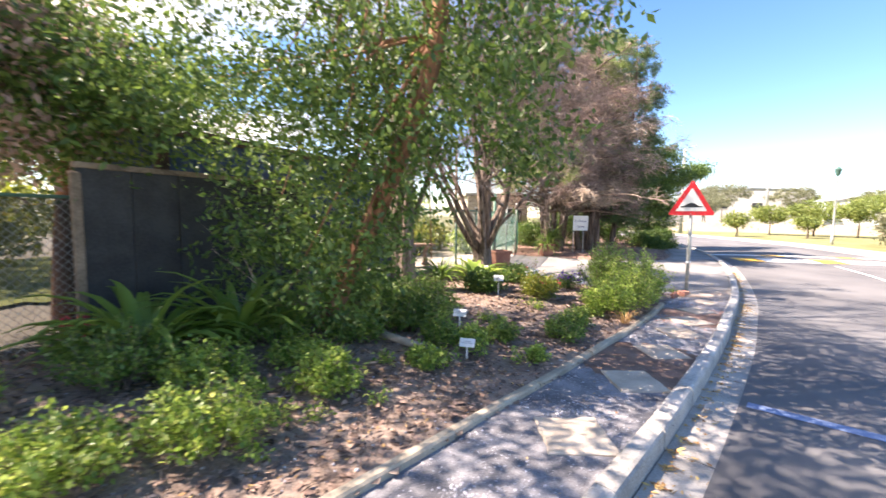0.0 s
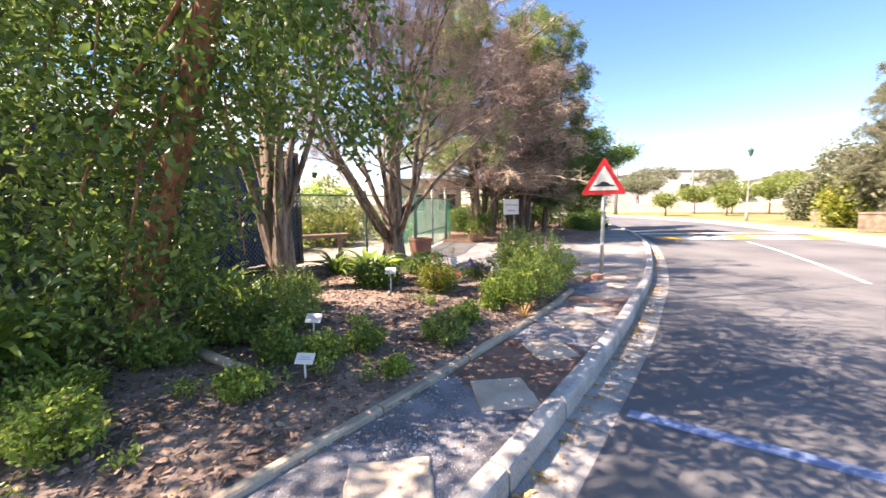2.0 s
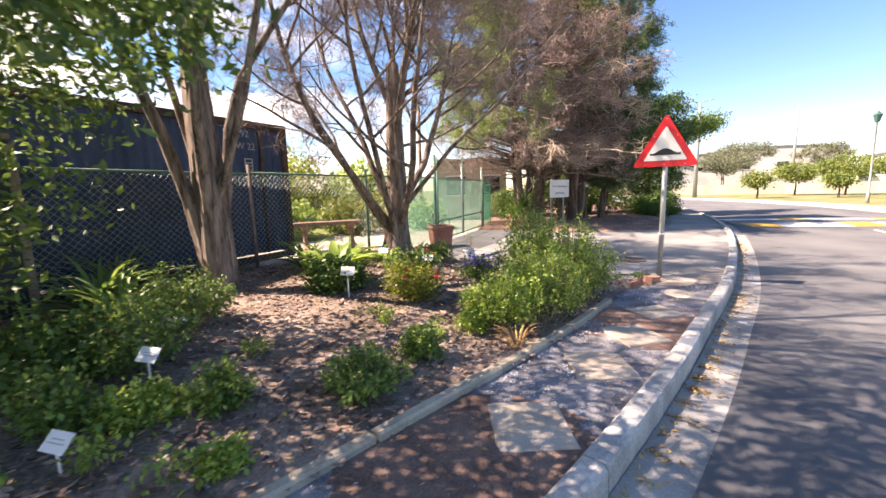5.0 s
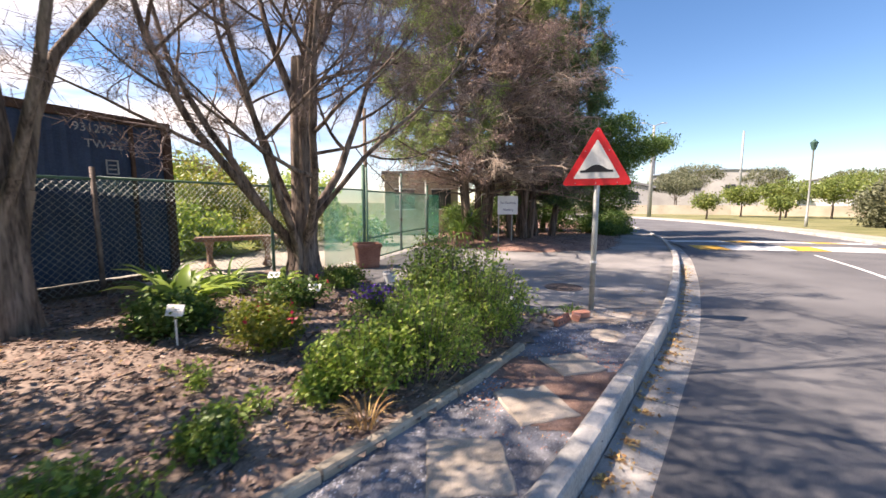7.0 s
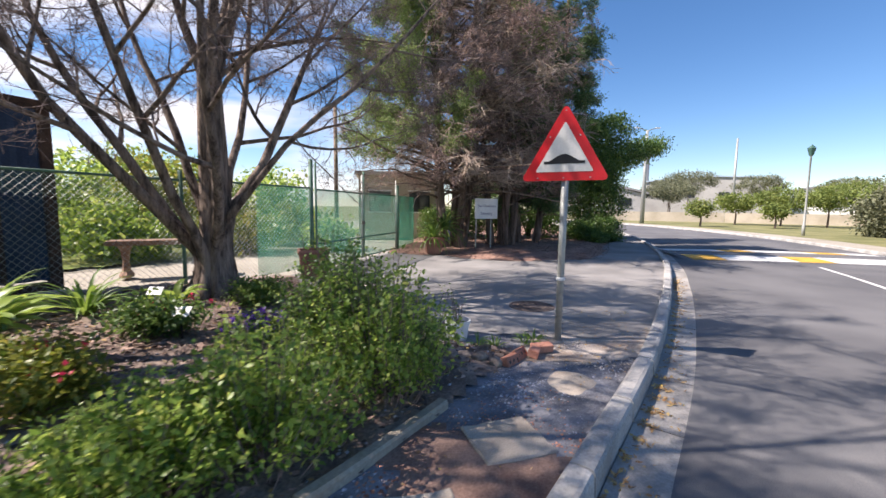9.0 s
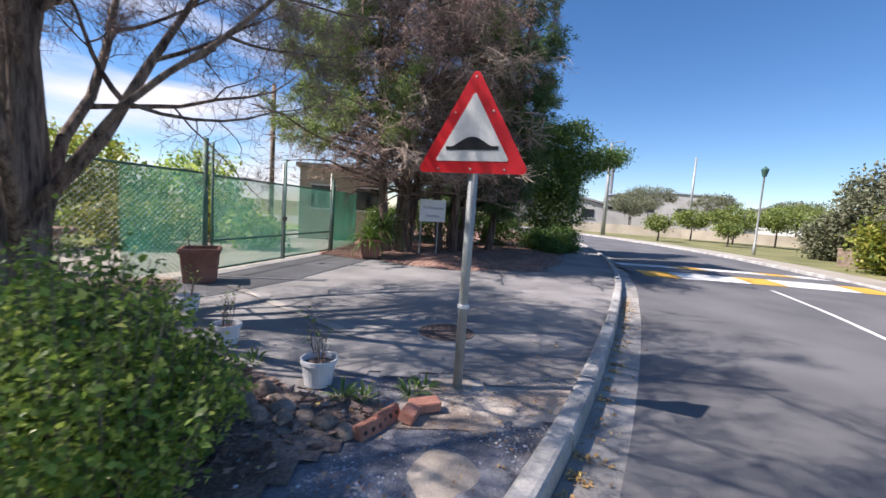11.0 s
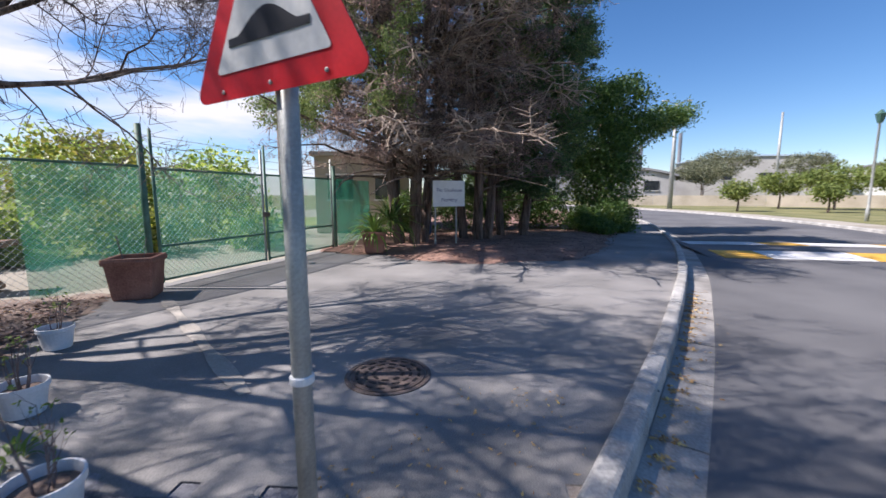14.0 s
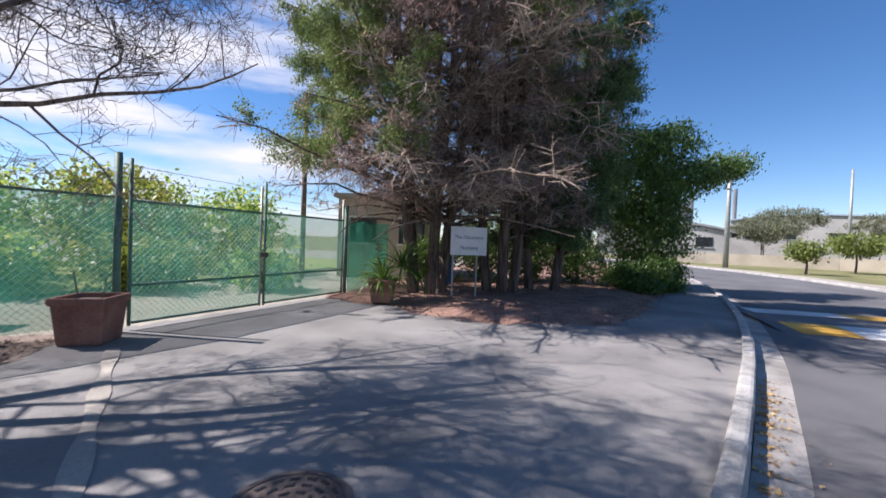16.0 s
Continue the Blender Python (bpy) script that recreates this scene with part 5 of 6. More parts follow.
s0, s1 = np.array((-3.25, 4.05)), np.array((-1.95, 6.65))
screen = thing("black_screen", 0, 0, 0, "dark board screen with a brown top rail before the fence", "screen")
turn = math.degrees(math.atan2(s1[1] - s0[1], s1[0] - s0[0]))
for k in range(6):
    p = s0 + (s1 - s0) * (k + 0.5) / 6
    part("board", block(0.475, 0.03, 2.0, p[0], p[1], 0.1, 0.004, turn), "screen_black", screen)
part("top_rail", block(2.95, 0.07, 0.06, *((s0 + s1) / 2), 2.1, 0.008, turn), "wood", screen, "weathered brown wooden rail")
for p in (s0, s1):
    part("post", block(0.08, 0.08, 2.1, p[0], p[1], -0.05, 0.008, turn), "wood", screen)

gate = thing("yard_gate", 0, 0, 0, "pair of tubular gates covered with green shade cloth", "gate")
g1, g2, g3 = np.array((1.60, 13.92)), np.array((2.17, 16.05)), np.array((2.76, 18.2))
part("gate_post", rod((1.55, 13.78, -0.1), (1.55, 13.78, 2.4), 0.045), "green_pipe", gate, smooth=True)
part("gate_post", rod((2.8, 18.29, -0.1), (2.8, 18.29, 2.1), 0.045), "green_pipe", gate, smooth=True)
for a, b in ((g1, g2 - (g2 - g1) * 0.03), (g2 + (g3 - g2) * 0.01, g3)):
    leaf_gate = part("gate_leaf", rod((*a, 0.06), (*a, 2.35), 0.024), "green_pipe", gate, smooth=True)
    part("frame_bar", rod((*b, 0.06), (*b, 2.25), 0.024), "galvanised", leaf_gate, smooth=True)
    for z in (0.1, 0.62, 1.78):
        part("frame_bar", rod((*a, z), (*b, z - 0.01), 0.02), "green_pipe", leaf_gate, smooth=True)
    v, f = wires(a, b, 0.1, 1.78, 0.085, 0.002)
    fast_mesh("wire_mesh", v, f, 4, "wire", leaf_gate)
    v, f = cloth_sheet(a, b, 0.1, 1.79, a[0])
    mesh_part("shade_cloth", v, f, "cloth", leaf_gate, smooth=True)
part("latch", block(0.05, 0.22, 0.09, 2.18, 16.05, 0.95, 0.01), "iron", gate)
for z in (1.95, 2.1, 2.25):
    part("barbed_wire", rod((1.56, 13.8, z), (2.8, 18.29, z - 0.1), 0.004, sides=4), "wire", gate)
part("side_panel", block(0.03, 2.1, 1.7, 2.98, 19.42, 0.08, 0, -8), "cloth", gate)


def planter(x, y, z, turn, label, h=0.58, top=0.36, foot=0.22, mat="terracotta"):
    """A square tapered planter with a thick rim and soil."""
    root = thing("planter", x, y, z, label, "planter", turn=turn)
    prof = [(foot, 0), (foot + 0.01, 0.02), (top - 0.02, h - 0.09), (top, h - 0.085), (top + 0.012, h - 0.04), (top, h), (top - 0.045, h), (top - 0.05, h - 0.06)]
    bm = bmesh.new()
    rings = []
    for r, zz in prof:
        ring = []
        for k in range(4):
            for s in (-0.93, 0.93):
                a, b = [(s, -1), (1, s), (-s, 1), (-1, -s)][k]
                ring.append(bm.verts.new((a * r, b * r, zz)))
        rings.append(ring)
    for a, b in zip(rings, rings[1:]):
        for k in range(8):
            bm.faces.new((a[k], a[(k + 1) % 8], b[(k + 1) % 8], b[k]))
    bm.faces.new(rings[0][::-1])
    part("body", bm, mat, root)
    part("soil_fill", block(top * 1.8, top * 1.8, 0.02, 0, 0, h - 0.075), "soil", root)
    return root


urn = planter(1.72, 13.32, 0.0, 22, "cracked terracotta planter with bare sticks by the gate", 0.56, 0.29, 0.22)
part("stick", rod((-0.15, 0.05, 0.45), (-0.2, 0.02, 0.85), 0.008), "iron", urn)
part("stick", rod((0.05, 0.1, 0.45), (0.12, 0.1, 0.8), 0.005), "twig", urn)
palm_pot = planter(4.0, 17.55, 0.03, 10, "terracotta planter holding a spiky palm", 0.5, 0.28, 0.2)
strap_plant("fan_palm", 4.0, 17.55, 81, 70, 0.85, 0.02, "leaf_fern", "spiky fan palm growing in the terracotta planter", z=0.5, upright=-0.2)
strap_plant("fan_palm", 4.3, 18.0, 82, 70, 1.1, 0.02, "leaf", "dark spiky palm beside the gate", z=0.75, upright=-0.3)


def bucket(x, y, turn, r, h, seed, label):
    rng = np.random.default_rng(seed)
    root = thing("bucket", x, y, 0.0, label, "bucket", "white buckets with cuttings", turn=turn)
    part("tub", lathe([(r * 0.78, 0), (r * 0.8, 0.01), (r * 0.98, h - 0.04), (r * 1.06, h - 0.035), (r * 1.06, h), (r * 0.98, h), (r * 0.95, h - 0.06)], 28), "white_plastic", root, smooth=False)
    part("soil_fill", lathe([(r * 0.9, h - 0.07), (r * 0.93, h - 0.05)], 20), "soil", root)
    segs, tips = [], []
    for k in range(7):
        a = rng.uniform(0, 6.283)
        grow(rng, (0.03 * math.cos(a), 0.03 * math.sin(a), h - 0.06), (0.25 * math.cos(a), 0.25 * math.sin(a), 1), rng.uniform(0.2, 0.38), 0.006, 1, segs, tips, 3, 0.5, 0.2, 0.1, 4)
    v, f = tubes(segs, 4)
    fast_mesh("stemwork", v, f, 4, "twig", root)
    ends = np.array([t[0] for t in tips])
    v, f = leaves(rng, np.repeat(ends, 3, 0), 0.03)
    fast_mesh("foliage", v, f, 3, "leaf_fern", root)
    return root


bucket(4.56, 9.6, 0, 0.135, 0.215, 91, "white plastic bucket with a leafless cutting, on the drive")
bucket(3.47, 10.42, 40, 0.13, 0.2, 92, "white plastic bucket with a thin seedling, on the drive")
bucket(2.53, 11.48, 80, 0.13, 0.2, 93, "white plastic bucket with a dry plant, on the drive")

mx, my = 5.69, 11.12
manhole = thing("manhole_cover", mx, my, 0.0, "round rusty iron manhole cover with slots, set in asphalt", "manhole cover")
part("rim", lathe([(0.33, -0.02), (0.33, 0.008), (0.31, 0.012), (0.295, 0.008), (0.295, -0.01)], 40), "iron", manhole)
part("lid", lathe([(0.285, -0.02), (0.285, 0.009), (0.27, 0.012), (0.05, 0.012)], 40), "iron", manhole)
for r, n in ((0.24, 16), (0.175, 12), (0.11, 8)):
    for k in range(n):
        a = 2 * math.pi * k / n
        part("slot", block(0.022, 0.055, 0.003, r * math.cos(a), r * math.sin(a), 0.0125, 0, math.degrees(a)), "sign_black", manhole)


def plant_label(x, y, turn, h, tilt, label="white plastic plant label on a stake in the bed", stake="white_plastic", w=0.17):
    root = thing("plant_label", x, y, bed_z(x, y), label, "plant label", "plant labels in the bed", turn=turn)
    part("stake", block(0.018, 0.006, h + 0.1, 0, 0, -0.1), stake, root)
    card = part("card", block(w, 0.005, 0.105, 0, 0, -0.03, 0.001), "white_plastic", root, at=pose(0, -0.008, h, tilt, 0, 0))
    for k, ww in enumerate((0.7, 0.5)):
        part("text_bar", block(w * ww, 0.001, 0.006, 0, -0.0035, 0.012 + 0.02 * k), "faded_white", card)


plant_label(1.26, 7.42, -5, 0.3, -25)
plant_label(2.0, 8.85, -5, 0.24, -40, "white plastic plant label on a dark stake", "sign_black")
plant_label(0.72, 4.55, -10, 0.16, -45)
plant_label(0.62, 5.25, -10, 0.25, -40)
plant_label(1.1, 9.75, 0, 0.24, -40)
plant_label(0.3, 5.9, 10, 0.2, -50)

# boulders and bricks that end the bed
rng = np.random.default_rng(9)


def stone(x, y, z, sx, sy, sz, seed, mat="rock"):
    bm = bmesh.new()
    bmesh.ops.create_icosphere(bm, subdivisions=3, radius=1)
    for vv in bm.verts:
        n_ = noise.noise(vv.co * 1.3 + Vector((seed * 3.1, seed, 0))) * 0.22 + noise.noise(vv.co * 3 + Vector((seed, 0, 0))) * 0.06
        vv.co *= 1 + n_
        vv.co = Vector((vv.co.x * sx, vv.co.y * sy, vv.co.z * sz))
    ob = part("boulder", bm, mat, smooth=True, at=pose(x, y, z + sz * 0.7, 0, 0, seed * 47))
    return tagged(ob, "rounded weathered stone at the edge of the bed", "stone", "stones ending the bed")


for k, (x, y, s) in enumerate(((4.44, 9.1, 0.10), (4.22, 9.36, 0.115), (4.16, 9.14, 0.11), (3.9, 9.5, 0.09), (4.5, 8.95, 0.09), (4.62, 9.02, 0.085), (4.76, 8.94, 0.09), (3.66, 9.8, 0.08), (4.9, 8.88, 0.08), (4.32, 8.95, 0.1), (4.0, 9.32, 0.09), (4.35, 9.24, 0.07), (4.58, 9.14, 0.06))):
    stone(x, y, bed_z(x, y) - 0.03, s * 0.92, s * rng.uniform(0.65, 0.88), s * rng.uniform(0.46, 0.66), k + 2)


def loose_brick(x, y, turn, tilt, holes=True):
    root = thing("brick", x, y, 0.0, "broken red clay brick lying at the bed's edge", "brick", "bricks ending the bed", turn=turn)
    bm = block(0.22, 0.105, 0.073, 0, 0, 0, 0.006)
    part("body", bm, "brick", root, at=pose(0, 0, 0.01, tilt, 0, 0))
    if holes:
        for k in (-0.065, 0, 0.065):
            part("core_hole", lathe([(0.016, 0), (0.016, 0.002)], 12), "sign_black", root, at=pose(0, 0, 0.01, tilt, 0, 0) @ pose(k, 0, 0.0715))


loose_brick(5.12, 9.08, 55, 60, True)
loose_brick(5.3, 9.12, 70, 15, False)
loose_brick(5.02, 8.95, 50, 75, True)
loose_brick(5.4, 9.22, 20, 8, False)
ob = stone(5.5, 8.55, -0.07, 0.27, 0.22, 0.05, 21, "slab")
tagged(ob, "flat broken sandstone slab lying in the gravel", "stone")
log = part("log", rod((-0.5, 4.95, 0.27), (0.29, 4.4, 0.24), 0.05, 0.04), "edging", smooth=True)
tagged(log, "short pale log lying in the bed", "log")

rng = np.random.default_rng(44)
snag = thing("bare_branch", -1.5, 4.75, 0.3, "fallen leafless grey branch lying in the bed", "branch")
segs, tips = [], []
grow(rng, (0, 0, 0), (-0.75, -0.1, 0.75), 1.15, 0.016, 2, segs, tips, 4, 0.55, 0.02, 0.15, 5)
grow(rng, (0, 0, 0), (-0.95, -0.1, 0.25), 0.9, 0.012, 2, segs, tips, 4, 0.55, 0.02, 0.15, 5)
v, f = tubes(segs, 5)
fast_mesh("limbwork", v, f, 4, "dry_and_sunlit_twig", snag, True)

# ---- container, bench, nursery yard ----
c0 = np.array((-1.14, 10.96))
ct = thing("shipping_container", *c0, 0.2, "dark blue shipping container behind the fence", "container", turn=68)
L, W, H = 6.06, 2.44, 2.62
for y in (0, W):
    v, f = [], []
    n = 88
    for i in range(n + 1):
        x = -0.1 - (L - 0.2) * i / n
        d = 0.035 if (i // 2) % 2 else 0.0
        for z in (0.15, H - 0.1):
            v.append((x, y + (d if y == 0 else -d), z))
    f = [(2 * i, 2 * i + 1, 2 * i + 3, 2 * i + 2) for i in range(n)]
    mesh_part("side_panel", v, f, "container", ct)
for x in (0, -L):
    for y in (0.02, W - 0.02):
        part("corner_post", block(0.14, 0.14, H, x - (0.07 if x == 0 else -0.07), y, 0, 0.01), "container_rust", ct)
    part("end_panel", block(0.05, W - 0.2, H - 0.2, x - (0.05 if x == 0 else -0.05), W / 2, 0.1), "container", ct)
for y in (0.0, W):
    for z in (0, H - 0.12):
        part("rail", block(L - 0.2, 0.1, 0.12, -L / 2, y, z, 0.01), "container_rust", ct)
part("roof", block(L - 0.1, W - 0.05, 0.03, -L / 2, W / 2, H - 0.04), "container_rust", ct)
for text, x, z, size in (("TW 22", -1.0, 2.1, 0.17), ("931292", -1.12, 2.32, 0.17)):
    cu = bpy.data.curves.new("lettering", "FONT")
    cu.body, cu.size, cu.align_x = text, size, "CENTER"
    ob = new("lettering", cu)
    cu.materials.append(M["faded_white"])
    ob.parent = ct
    ob.matrix_basis = pose(x, -0.045, z, 90, 0, 0)

for dx, dz, w, h in ((0, 0, 0.17, 0.02), (0, 0.2, 0.17, 0.02), (-0.075, 0.0, 0.02, 0.2), (0.075, 0.0, 0.02, 0.2), (0, 0.07, 0.1, 0.02), (0, 0.13, 0.1, 0.02)):
    part("emblem_bar", block(w, 0.006, h, -0.92 + dx, -0.05, 1.72 + dz), "faded_white", ct)
part("door_frame", block(0.06, 0.05, H - 0.3, -0.62, -0.03, 0.15, 0.01), "container_rust", ct)

bench = thing("stone_bench", -1.25, 13.2, 0.02, "reddish stone bench with curved legs behind the fence", "bench", turn=28)
part("seat", block(1.75, 0.5, 0.09, 0, 0, 0.62, 0.02), "bench_stone", bench)
for s in (-0.6, 0.6):
    part("leg", lathe([(0.2, 0), (0.2, 0.05), (0.12, 0.12), (0.09, 0.3), (0.13, 0.5), (0.2, 0.62)], 10), "bench_stone", bench, at=pose(s, 0, 0) @ Matrix.Diagonal((0.6, 1.1, 1, 1)))

house = thing("nursery_building", 0.6, 22.6, 0, "low flat-roofed cream plastered building in the yard", "building", turn=10)
part("wall", block(3.4, 4.0, 2.75, 1.7, 2.0, 0), "plaster", house)
part("roof", block(3.7, 4.3, 0.16, 1.7, 2.0, 2.76, 0.02), "apron", house)
for x in (0.9, 2.6):
    win = part("window", block(0.9, 0.06, 0.9, x, -0.01, 1.2), "dark_glass", house)
    part("frame", block(1.0, 0.04, 0.06, x, -0.03, 1.15), "white", win)
    part("frame", block(1.0, 0.04, 0.06, x, -0.03, 2.08), "white", win)
tagged(part("utility_pole", rod((0.0, 21.3, -0.2), (0.0, 21.3, 5.4), 0.09, 0.07), "wood", smooth=True), "weathered wooden utility pole behind the gate", "pole")
# the nursery's own planting, seen over and through the fence
NURSERY = ((-2.0, 17.5, 1.3, 1.2), (-4.0, 15.5, 1.5, 1.4), (-7.5, 16.5, 2.4, 3.2), (-6.0, 20.5, 2.4, 3.4), (-3.2, 22.5, 2.0, 3.0), (-10.5, 14.0, 2.6, 3.2), (-1.2, 20.0, 1.0, 1.5), (-12.5, 19, 3, 4.2), (-9, 23, 3, 4.0), (-14.5, 11, 3, 4), (0.6, 18.5, 0.7, 1.0), (-16, 5, 3, 4.2), (-11, 8, 2.2, 2.8))
for k, (x, y, r, h) in enumerate(NURSERY):
    shrub("nursery_shrub", x, y, r, r, h, 120 + k, int(105 * r), 18, 0.18, "leaf_yellow" if k % 3 == 0 else "leaf_light", "leafy green shrub growing in the nursery yard", "shrub", "nursery shrubs", z=0.0, clump_r=0.2, shell=0.55)
for k, (x, y, r, h) in enumerate(((5.6, 23.0, 1.3, 2.2), (7.2, 23.6, 1.2, 2.0), (8.9, 23.9, 1.2, 1.8), (4.0, 22.2, 0.9, 1.5), (10.2, 23.0, 0.8, 0.9), (11.2, 23.6, 0.9, 1.1), (12.0, 25.0, 0.9, 1.0), (12.6, 26.8, 0.8, 0.8), (10.6, 22.2, 0.5, 0.4), (11.5, 23.2, 0.6, 0.35))):
    shrub("hedge_shrub", x, y, r, r, h, 150 + k, int(260 * r), 22, 0.09, "leaf", "dark green shrub at the foot of the trees", "shrub", "shrubs under the trees", z=0.05, clump_r=0.12)

# ---- the far side of the road ----
def street_lamp(x, y, h, label):
    root = thing("street_lamp", x, y, 0.0, label, "street lamp")
    part("pole", lathe([(0.09, -0.2), (0.09, 0.6), (0.06, 0.65), (0.045, h - 0.55), (0.07, h - 0.52)], 14), "galvanised", root, smooth=True)
    part("lantern", lathe([(0.10, h - 0.52), (0.2, h - 0.12), (0.21, h - 0.1), (0.06, h + 0.06), (0.02, h + 0.12)], 8), "lamp_green", root)
    return root


street_lamp(25.6, 29.6, 5.2, "green lantern street lamp on a grey pole")


def light_mast(x, y, h, arms, label):
    root = thing("light_mast", x, y, -0.1, label, "light mast")
    part("pole", rod((0, 0, -0.2), (0, 0, h), 0.22, 0.13, 12), "galvanised", root, smooth=True)
    for s in (-1, 1):
        if arms:
            arm = part("arm", rod((0, 0, h - 0.05), (0.9 * s, 0, h + 0.25), 0.04), "galvanised", root)
            part("lamp_head", block(0.5, 0.2, 0.1, 1.05 * s, 0, h + 0.2, 0.03), "white", root)


light_mast(24.5, 47.5, 9.5, True, "tall grey street light with two arms")
light_mast(48.5, 69.0, 12.5, False, "tall floodlight mast in the distance")
for k, (x, y) in enumerate(((26.4, 24.5), (26.9, 23.3), (22.8, 18.8), (23.1, 17.4), (24.0, 16.6))):
    planter(x, y, 0.0, 20 * k, "large rusty brown planter box on the verge", 0.9, 0.55, 0.5, "wood")
for k, (x, y, rx, h, mat) in enumerate(((30.6, 27.6, 2.0, 5.4, "olive_leaf"), (32.0, 24.8, 2.6, 6.2, "olive_leaf"), (29.4, 28.6, 1.4, 2.6, "olive_leaf"), (29.6, 24.2, 1.2, 3.4, "leaf_yellow"), (25.6, 20.5, 2.0, 4.6, "olive_leaf"), (27.0, 17.5, 2.2, 5.0, "olive_leaf"), (24.6, 21.6, 1.2, 2.6, "leaf_yellow"), (29.5, 14.0, 2.6, 5.5, "olive_leaf"))):
    shrub("verge_bush", x, y, rx, rx, h, 170 + k, int(230 * rx), 20, 0.2, mat, "large grey-green bush on the far verge", "shrub", "bushes on the far verge", z=0.0, clump_r=0.26, shell=0.6)
conifer("verge_conifer", 25.0, 20.0, 0.0, 190, 9.6, 1.9, 1, [], "tall conifer on the far verge", 110, 0.5, leaf="olive_leaf")


def street_tree(x, y, h, r, seed, mat, label):
    if mat == "olive_leaf":
        blobs = [(0, 0, h * 0.86, r, r, h * 0.10), (r * 0.75, 0.2, h * 0.76, r * 0.7, r * 0.6, h * 0.08), (-r * 0.8, 0, h * 0.72, r * 0.7, r * 0.6, h * 0.09), (r * 0.1, 0, h * 0.6, r * 0.6, r * 0.6, h * 0.08)]
    else:
        blobs = [(0, 0, h * 0.72, r, r, h * 0.26), (r * 0.5, 0.2, h * 0.62, r * 0.6, r * 0.6, h * 0.2), (-r * 0.55, 0, h * 0.66, r * 0.6, r * 0.6, h * 0.22)]
    leafy_tree("street_tree", x, y, -0.05, seed, [(0, 0, -0.1), (0.05, 0, h * 0.3), (0.0, 0.1, h * 0.6)], blobs, int(85 * r), 20, 0.24, mat, "bark", label, clump_r=0.24, trunk_r=0.09)


for k, (x, y, h, r, mat) in enumerate(((26.5, 41.0, 2.5, 0.9, "far_leaf"), (33.0, 46.0, 3.4, 1.8, "far_leaf"), (35.5, 43.5, 3.8, 2.2, "far_leaf"), (37.5, 41.0, 3.6, 1.8, "far_leaf"), (31.0, 38.5, 2.2, 0.8, "far_leaf"), (40.0, 38.5, 3.6, 2.2, "far_leaf"), (43, 35, 4, 2.4, "far_leaf"),
                                       (37, 66, 6.0, 3.2, "olive_leaf"), (41, 68, 7.6, 3.4, "olive_leaf"), (55, 72, 7.4, 3.2, "olive_leaf"), (68, 70, 7, 4, "olive_leaf"), (60, 62, 6, 4, "far_leaf"), (78, 66, 9, 5, "olive_leaf"), (34, 60, 5, 2.4, "olive_leaf"), (36, 33, 3.4, 1.8, "far_leaf"))):
    street_tree(x, y, h, r, 200 + k, mat, "small bright green tree on the far verge" if mat == "far_leaf" else "wide olive-green tree in the distance")

low_wall = thing("boundary_wall", 0, 0, 0, "pale boundary wall behind the far verge", "wall")
wl_pts = [(20, 60), (27, 57), (36, 52), (46, 44), (58, 34), (75, 22)]
for a, b in zip(wl_pts, wl_pts[1:]):
    d = math.dist(a, b)
    part("wall_panel", block(d - 0.05, 0.2, 1.25, (a[0] + b[0]) / 2, (a[1] + b[1]) / 2, -0.1, 0, math.degrees(math.atan2(b[1] - a[1], b[0] - a[0]))), "plaster", low_wall)


def hall(name, x, y, w, d, h, turn, wall, roof, label, vault=0.0):
    root = thing(name, x, y, -0.1, label, "building", turn=turn)
    n = 10
    outline = [(-w / 2, 0), (w / 2, 0)] + [(w / 2 - w * k / n, h + vault * math.sin(math.pi * k / n)) for k in range(n + 1)]
    v, f = prism(outline, d)
    mesh_part("wall", [(a, b - d / 2, c) for a, b, c in v], f, wall, root)
    prof = [(-w / 2 - 0.3 + (w + 0.6) * k / n, h + 0.02 + vault * math.sin(math.pi * k / n)) for k in range(n + 1)]
    v = [(px, sy * (d / 2 + 0.3), pz) for sy in (-1, 1) for px, pz in prof] + [(px, sy * (d / 2 + 0.3), pz + 0.25) for sy in (-1, 1) for px, pz in prof]
    m = n + 1
    f = []
    for k in range(n):
        f += [(k, m + k, m + k + 1, k + 1), (2 * m + k, 2 * m + k + 1, 3 * m + k + 1, 3 * m + k), (k, k + 1, 2 * m + k + 1, 2 * m + k), (m + k, 3 * m + k, 3 * m + k + 1, m + k + 1)]
    mesh_part("roof", v, f, roof, root)
    for k in range(max(2, int(w / 5))):
        win = part("window", block(1.6, 0.1, 1.1, -w / 2 + (k + 0.5) * w / max(2, int(w / 5)), -d / 2 - 0.02, h * 0.55), "dark_glass", root)
        part("sill", block(1.8, 0.16, 0.1, -w / 2 + (k + 0.5) * w / max(2, int(w / 5)), -d / 2 - 0.04, h * 0.55 - 0.1), "grey_wall", win)
    return root


hall("vaulted_hall", 29, 68, 10, 18, 3.4, -25, "grey_wall", "roof_grey", "grey hall with a low vaulted roof", 1.0)
hall("factory", 31, 92, 14, 14, 8.5, -25, "roof_grey", "roof_grey", "dark grey factory block in the distance", 2.0)
hall("factory", 58, 90, 22, 14, 7.0, -35, "grey_wall", "roof_blue", "pale factory hall with a blue roof", 0.8)
hall("factory", 76, 80, 14, 12, 5.0, -42, "white", "roof_grey", "white industrial building in the distance", 1.0)
chim = thing("chimney", 33, 98, 0, "tall brick factory chimney", "chimney")
part("shaft", rod((0, 0, 0), (0, 0, 17), 0.9, 0.7, 16), "terracotta", chim)
